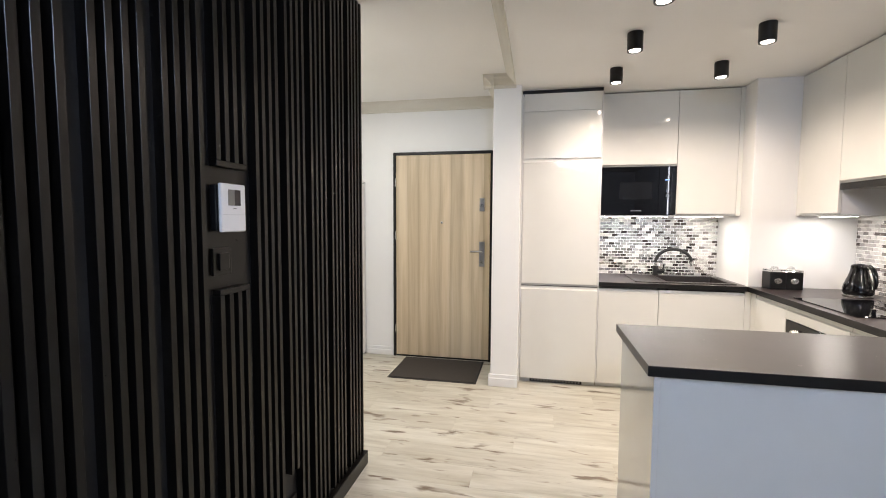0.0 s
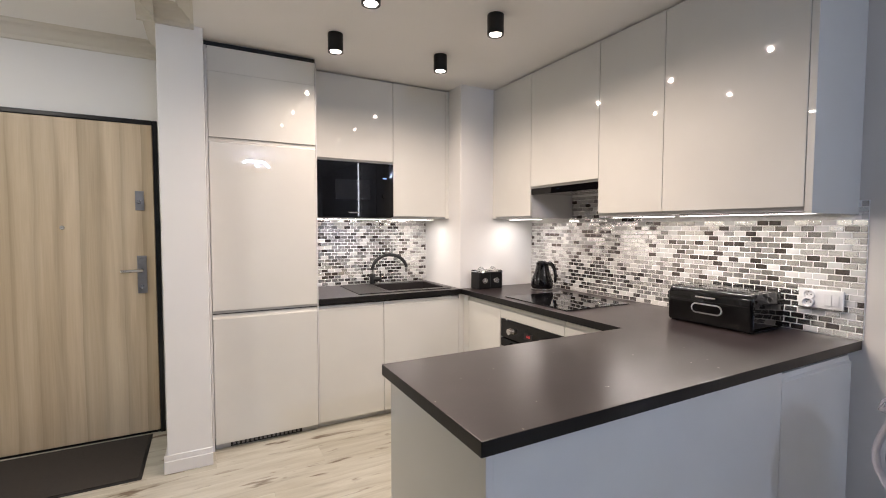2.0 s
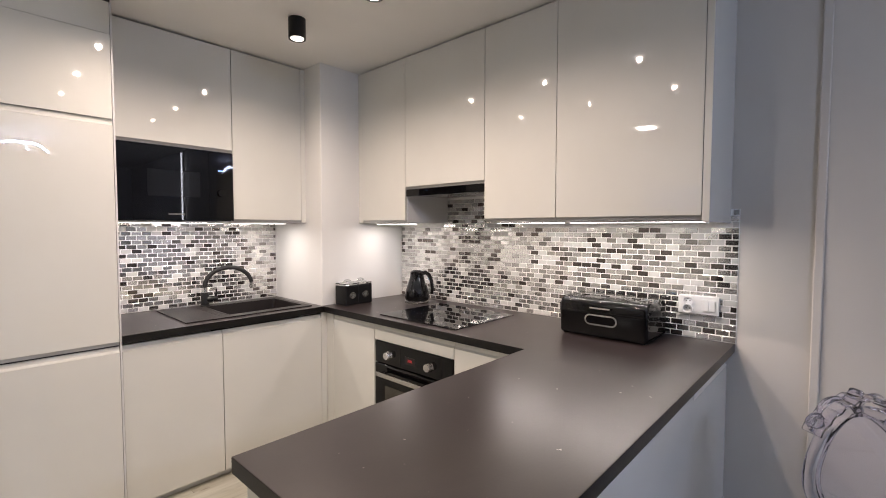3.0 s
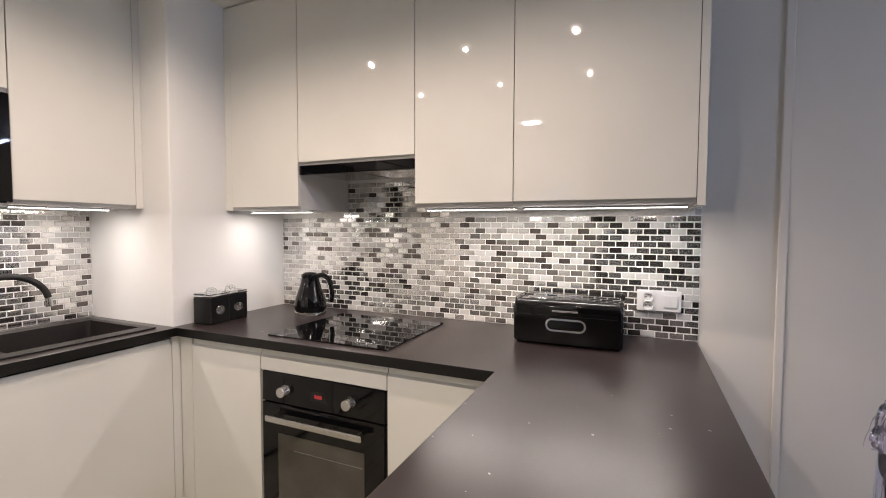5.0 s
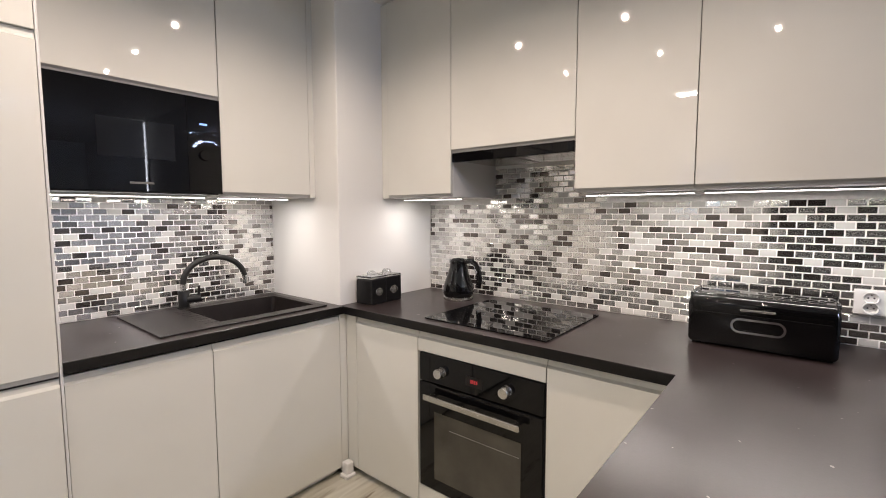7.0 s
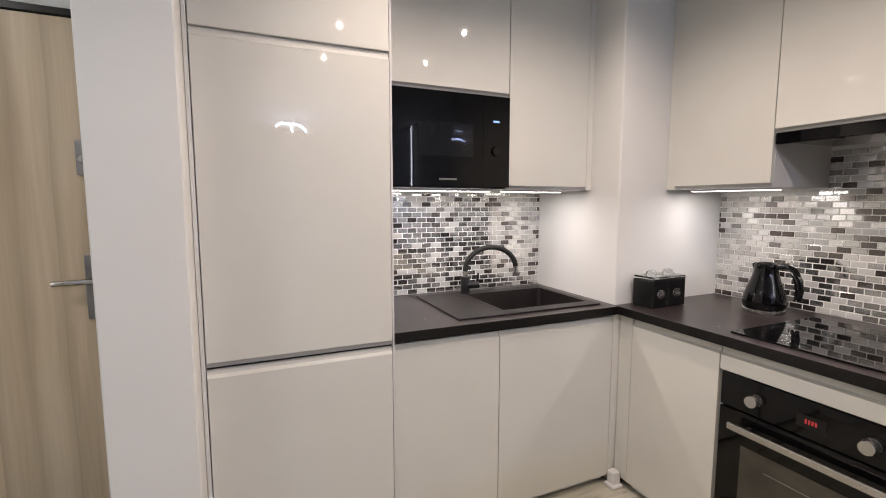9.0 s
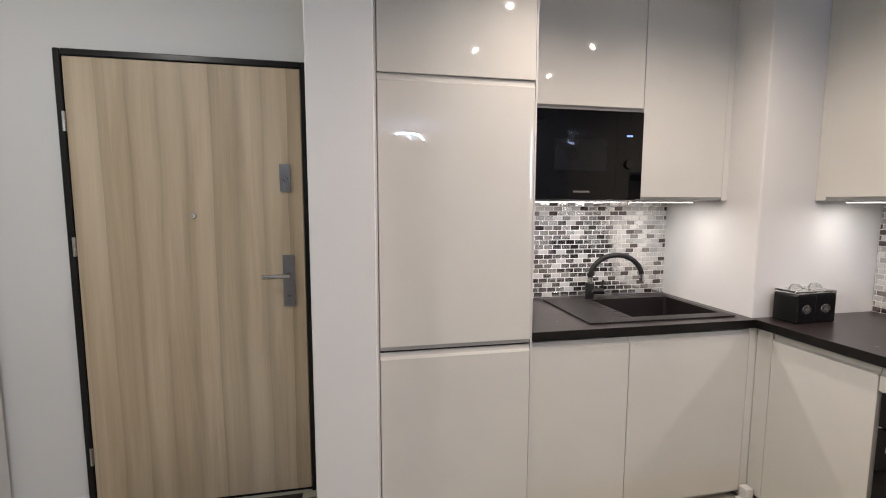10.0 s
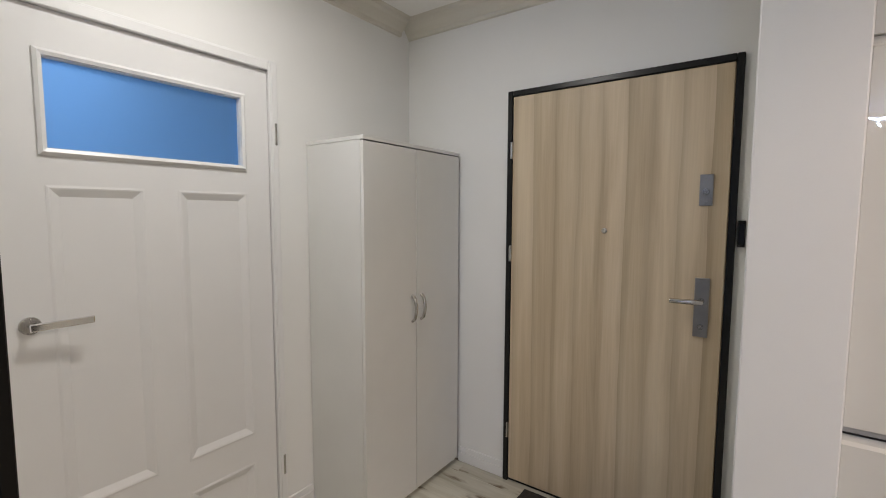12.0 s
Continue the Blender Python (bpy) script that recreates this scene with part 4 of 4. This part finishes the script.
def bead(parent, y0, y1, z0, z1, w, name="bead"):
    """A mitred picture-frame moulding on the leaf."""
    bm = bmesh.new()
    outl = lambda o, x: [bm.verts.new((x, a, b)) for a, b in ((y0 - o, z0 - o), (y1 + o, z0 - o), (y1 + o, z1 + o), (y0 - o, z1 + o))]
    loops = [outl(w, LX - 0.001), outl(w, LX + 0.006), outl(w * 0.6, LX + 0.013), outl(w * 0.15, LX + 0.009), outl(0, LX - 0.012)]
    for a, b in zip(loops, loops[1:]):
        for i in range(4):
            bm.faces.new((a[i], a[(i + 1) % 4], b[(i + 1) % 4], b[i]))
    part(name, bm, M_DOORWHITE, parent)
bead(lf, P0, P1, Q0, Q1, 0.022, "pane_frame")
def panel(y0, y1, z0, z1):
    """A raised field inside a sloping recess, drawn as a pillow on the leaf."""
    bm = bmesh.new()
    loop = lambda o, x: [bm.verts.new((x, a, b)) for a, b in ((y0 + o, z0 + o), (y1 - o, z0 + o), (y1 - o, z1 - o), (y0 + o, z1 - o))]
    loops = [loop(-0.004, LX - 0.002), loop(-0.004, LX + 0.001), loop(0.003, LX + 0.0025), loop(0.008, LX + 0.001), loop(0.030, LX - 0.010), loop(0.034, LX - 0.010)]
    for a, b in zip(loops, loops[1:]):
        for i in range(4):
            bm.faces.new((a[i], a[(i + 1) % 4], b[(i + 1) % 4], b[i]))
    bm.faces.new(loops[-1])
    part("raised_panel", bm, M_DOORWHITE, lf)
for a, b in ((2.782, 3.034), (3.148, 3.405)):
    panel(a, b, 0.468, 1.477)
    panel(a, b, 0.11, 0.336)
xm = Matrix.Rotation(radians(90), 4, "Y")
part("rose", lathe([(0.0, 0.008), (0.024, 0.008), (0.026, 0.006), (0.026, 0.0)], 0, 0, 24, m=Matrix.Translation((LX, 2.723, 1.073)) @ xm), M_STEEL, lf, "round steel rose")
part("handle", box(LX + 0.038, LX + 0.050, 2.713, 2.865, 1.062, 1.084, 0.003, 2), M_CHROME, lf, "flat chrome lever")
part("handle_neck", tube([(LX + 0.008, 2.723, 1.073), (LX + 0.04, 2.723, 1.073)], 0.009, 12), M_STEEL, lf, smooth=True)
for hz in (0.275, 1.73):
    part("hinge", lathe([(0.0, hz - 0.045), (0.0065, hz - 0.045), (0.0065, hz + 0.045), (0.0, hz + 0.045)], XW + 0.014, 3.536, 12), M_STEEL, bd, smooth=True)

# thermostat and card switch on the slatted wall
th = thing("thermostat", (SLX, 1.43, 1.4), "white room thermostat with grey display on the black wall", "thermostat")
TX = SLX - 0.0238
part("back_box", box(TX, TX + 0.021, 1.378, 1.492, 1.326, 1.460, 0.002), M_BLACK, th, "black mounting box")
part("housing", box(TX + 0.0212, TX + 0.034, 1.384, 1.499, 1.32, 1.466, 0.006, 3), M_PLASTIC, th)
part("screen", box(TX + 0.0342, TX + 0.0352, 1.415, 1.472, 1.40, 1.448, 0.0004), plain("lcd_grey", (0.19, 0.18, 0.165), 0.12), th, "grey display")
part("screen_mask", box(TX + 0.0353, TX + 0.0356, 1.444, 1.471, 1.4005, 1.4475, 0), plain("lcd_dark", (0.05, 0.042, 0.04), 0.12), th, "dark half of the display")
part("flap_line", box(TX + 0.0342, TX + 0.0346, 1.39, 1.493, 1.372, 1.3728, 0), M_LIP, th)
part("badge", box(TX + 0.0342, TX + 0.0347, 1.438, 1.452, 1.390, 1.3925, 0), M_GREYPLASTIC, th)
cs = thing("wall_switch", (SLX, 1.42, 1.25), "flat black wall switch on the black wall", "switch")
part("plate", box(TX, TX + 0.010, 1.375, 1.455, 1.19, 1.272, 0.002, 2), M_SLAT, cs)
part("rocker", box(TX + 0.0102, TX + 0.018, 1.394, 1.436, 1.205, 1.257, 0.002, 2), M_SLAT, cs)

fl = thing("floor_socket", (SLX, 1.78, 0.2), "black low wall socket between the slats", "socket")
part("plate", box(SLX - 0.0298, SLX - 0.018, 1.752, 1.822, 0.18, 0.25, 0.002, 2), M_BLACK, fl)
part("insert", lathe([(0.024, 0.0), (0.024, 0.004), (0.021, 0.004), (0.02, 0.001), (0.0, 0.001)], 0, 0, 20, m=Matrix.Translation((SLX - 0.018, 1.787, 0.215)) @ Matrix.Rotation(radians(90), 4, "Y")), M_BLACK, fl)

# wall edge strip
tagged(part("trim_6", box(WE - 0.012, WE - 0.0002, 1.56, 1.59, 0.072, CEIL_H - 0.001, 0.005, 3), M_GREIGE), "white vertical edge strip on the wall", "trim", kind="structure")

# living room wall lamp, seen in the glossy fronts
wl = thing("wall_lamp", (2.42, -0.35, 1.75), "slim upright white LED wall lamp, lit", "lamp")
part("back_plate", box(WE - 0.02, WE - 0.0003, -0.37, -0.33, 1.43, 2.45, 0.002), M_PLASTIC, wl)
part("led_tube", tube([(WE - 0.03, -0.35, 1.45), (WE - 0.03, -0.35, 2.44)], 0.006, 8), M_TUBE, wl, smooth=True)

# ---- clear chair ----
def ghost_chair(x, y, turn):
    c = thing("ghost_chair", (0, 0, 0), "clear polycarbonate baroque chair beside the peninsula", "chair")
    # the back stands in the plane y = 0 and faces +y
    H0, H1 = 0.50, 0.855
    def outline(s, n=44):
        """A waisted oval."""
        pts = []
        for i in range(n):
            a = 2 * math.pi * i / n
            w = 0.165 + 0.028 * math.sin(a)
            pts.append((s * w * math.cos(a) * (1 + 0.06 * math.cos(4 * a)), 0.012 * math.cos(2 * a), (H0 + H1) / 2 + (H1 - H0) / 2 * s * math.sin(a) + (0.022 * math.exp(-(math.degrees(a - math.pi / 2) / 24) ** 2) if s < 0.95 else 0.0)))
        return pts
    part("back_frame", tube(outline(1.0), 0.018, 12, closed=True, flat=0.8), M_GHOST, c, smooth=True)
    part("back_bead", tube(outline(0.84), 0.007, 8, closed=True), M_GHOST, c, smooth=True)
    bm = bmesh.new()
    o = outline(0.85)
    f1 = [bm.verts.new((a, -0.003, b)) for a, _, b in o]
    f2 = [bm.verts.new((a, 0.003, b)) for a, _, b in o]
    bm.faces.new(f1)
    bm.faces.new(f2[::-1])
    for i in range(len(o)):
        j = (i + 1) % len(o)
        bm.faces.new((f1[i], f1[j], f2[j], f2[i]))
    part("back_panel", bm, M_GHOST, c)
    # deep fluted crest that follows the top of the frame, like a row of shells
    bm = bmesh.new()
    rows_ = []
    for i in range(97):
        q = i / 96
        a = radians(40 + 100 * q)
        wave = 0.0075 * abs(math.sin(math.pi * 8 * q)) * (0.6 + 0.4 * math.sin(math.pi * q))
        rise = 0.016 + 0.018 * math.sin(math.pi * q) ** 2 + wave
        ring_ = []
        for r_, d_ in ((rise - 0.006, -0.034), (rise, -0.034), (rise + 0.002, -0.005), (rise, 0.020), (rise - 0.006, 0.020)):
            ring_.append(bm.verts.new(((0.182 + r_) * math.cos(a), d_, (H0 + H1) / 2 + (0.185 + r_) * math.sin(a))))
        rows_.append(ring_)
    for p_, q_ in zip(rows_, rows_[1:]):
        for k in range(5):
            bm.faces.new((p_[k], p_[(k + 1) % 5], q_[(k + 1) % 5], q_[k]))
    bm.faces.new(rows_[0])
    bm.faces.new(rows_[-1][::-1])
    part("crest", bm, M_GHOST, c, smooth=True)
    for sgn in (-1, 1):   # two arched scrolls under the crest
        arch = [(sgn * (0.062 + 0.05 * math.cos(q)), -0.02, H1 - 0.002 + 0.036 * math.sin(q)) for q in [k * 0.28 - 0.5 for k in range(14)]]
        part("arched_scroll", tube(arch, [0.006 + 0.004 * math.sin(k / 13 * 3.1) for k in range(14)], 8), M_GHOST, c, smooth=True)
    part("crest_shell", tube([(0, -0.02, H1 - 0.01), (0, -0.024, H1 + 0.025), (0, -0.014, H1 + 0.05), (0, 0.0, H1 + 0.055)], [0.010, 0.021, 0.018, 0.007], 12), M_GHOST, c, smooth=True)
    for sgn in (-1, 1):
        curl = [(sgn * (0.125 + 0.028 * math.cos(q) * (1 - q / 14)), -0.016, H1 - 0.03 + 0.028 * math.sin(q) * (1 - q / 14)) for q in [k * 0.5 for k in range(16)]]
        part("scroll", tube(curl, 0.008, 8), M_GHOST, c, smooth=True)
        part("back_post", tube([(sgn * 0.13, 0.0, 0.53), (sgn * 0.155, 0.01, 0.47), (sgn * 0.17, 0.0, 0.42), (sgn * 0.185, -0.05, 0.2), (sgn * 0.2, -0.09, 0.0)], [0.018, 0.02, 0.02, 0.017, 0.014], 10), M_GHOST, c, smooth=True)
        part("leg", tube([(sgn * 0.2, 0.41, 0.43), (sgn * 0.222, 0.43, 0.33), (sgn * 0.205, 0.42, 0.15), (sgn * 0.215, 0.44, 0.0)], [0.024, 0.026, 0.017, 0.016], 10), M_GHOST, c, smooth=True)
    bm = bmesh.new()
    pts = [(sg * 0.24 * (0.82 + 0.18 * t), 0.02 + 0.43 * t) for sg, t in ((-1, 0), (-1, 0.5), (-1, 0.9), (-0.8, 1.0), (0.8, 1.0), (1, 0.9), (1, 0.5), (1, 0))]
    lo_ = [bm.verts.new((a, b, 0.425)) for a, b in pts]
    hi_ = [bm.verts.new((a, b, 0.46)) for a, b in pts]
    bm.faces.new(lo_)
    bm.faces.new(hi_[::-1])
    for i in range(len(pts)):
        j = (i + 1) % len(pts)
        bm.faces.new((lo_[i], lo_[j], hi_[j], hi_[i]))
    bmesh.ops.bevel(bm, geom=bm.edges[:], offset=0.008, segments=2, affect="EDGES", profile=0.5)
    part("seat", bm, M_GHOST, c)
    c.matrix_basis = pose(x, y, 0, 0, 0, turn)
ghost_chair(1.86, 1.45, 141.5)

# ---- mosaic backsplash ----
TW, TH, TG, TD = 0.0525, 0.0264, 0.0042, 0.0022
def backing(name, bm):
    return tagged(part(name, bm, M_GROUT), "grey, silver and taupe glass mosaic backsplash with pale grout", "backsplash", kind="structure")
bm = box(WE - 0.004, WE - 0.0005, 1.898, 3.977, CT + 0.0005, 1.60, 0)
box(WE - 0.004, WE - 0.0005, 1.838, 1.898, CT + 0.0005, 1.447, 0, bm=bm)
back_e = backing("backsplash_east", bm)
back_n = backing("backsplash_north", box(0.69, 1.7625, WN - 0.004, WN - 0.0005, CT + 0.0005, 1.396, 0))

def layout(a0, a1, z0, z1):
    """Running bond: pieces (a, b, low, high) in the plane of the wall."""
    out, z, r = [], z0 + 0.0015, 0
    while z < z1 - 0.006:
        a = a0 - (TW / 2 if r % 2 else 0)
        while a < a1 - 0.004:
            p, q = max(a, a0) + TG / 2, min(a + TW, a1) - TG / 2
            if q - p > 0.006:
                out.append((p, q, z, min(z + TH - TG, z1)))
            a += TW
        z += TH
        r += 1
    return out

def chip(w, h, tilt):
    """One piece with bevelled edges, its back at x = 0 and its face towards -x."""
    d = 0.0009
    v = [(0, 0, 0), (0, w, 0), (0, w, h), (0, 0, h)]
    v += [(-TD + 0.0007, 0, 0), (-TD + 0.0007, w, 0), (-TD + 0.0007, w, h), (-TD + 0.0007, 0, h)]
    v += [(-TD + tilt[0], d, d), (-TD + tilt[1], w - d, d), (-TD + tilt[2], w - d, h - d), (-TD + tilt[3], d, h - d)]
    f = []
    for k in (0, 4):
        for i in range(4):
            f.append((k + i, k + (i + 1) % 4, k + 4 + (i + 1) % 4, k + 4 + i))
    f.append((8, 9, 10, 11))
    return v, f

rng = random.Random(11)
def tilt():
    a, b = rng.gauss(0, 0.00012), rng.gauss(0, 0.0001)
    return (a + b, -a + b, -a - b, a - b)

chips = {}
def chip_mesh(w, h):
    key = (round(w, 3), round(h, 3), rng.randrange(5))
    if key not in chips:
        v, f = chip(key[0], key[1], tilt())
        me = bpy.data.meshes.new("chip")
        me.from_pydata(v, [], f)
        me.materials.append(M_TILE)
        chips[key] = me
    return chips[key]

def lay(backing_ob, pieces, near, place):
    vs, fs = [], []
    count = 0
    for p, q, z, zz in pieces:
        if near(p, z) and count < 300:
            o = new("tile", chip_mesh(q - p, zz - z))
            o.parent = backing_ob
            o.matrix_basis = place(p, z)
            count += 1
        else:
            v, f = chip(q - p, zz - z, tilt())
            n = len(vs)
            m = place(p, z)
            vs += [tuple(m @ Vector(c)) for c in v]
            fs += [tuple(n + i for i in face) for face in f]
    me = bpy.data.meshes.new("tiles")
    me.from_pydata(vs, [], fs)
    me.materials.append(M_TILES)
    o = new("tiles", me)
    o.parent = backing_ob
    tagged(o, kind="stuff")

SWAP = Matrix(((0, 1, 0, 0), (1, 0, 0, 0), (0, 0, 1, 0), (0, 0, 0, 1)))   # a piece on a wall that faces -y
lay(back_e, [t for t in layout(1.838, 3.976, CT + 0.002, 1.556) if t[2] < 1.37 or 2.90 < t[0] < 3.50 or (t[2] < 1.44 and t[0] < 1.86)],
    lambda a, z: a < 2.66, lambda a, z: Matrix.Translation((WE - 0.0041, a, z)))
lay(back_n, layout(0.692, 1.761, CT + 0.002, 1.39),
    lambda a, z: a > 1.0, lambda a, z: Matrix.Translation((a, WN - 0.0041, z)) @ SWAP)
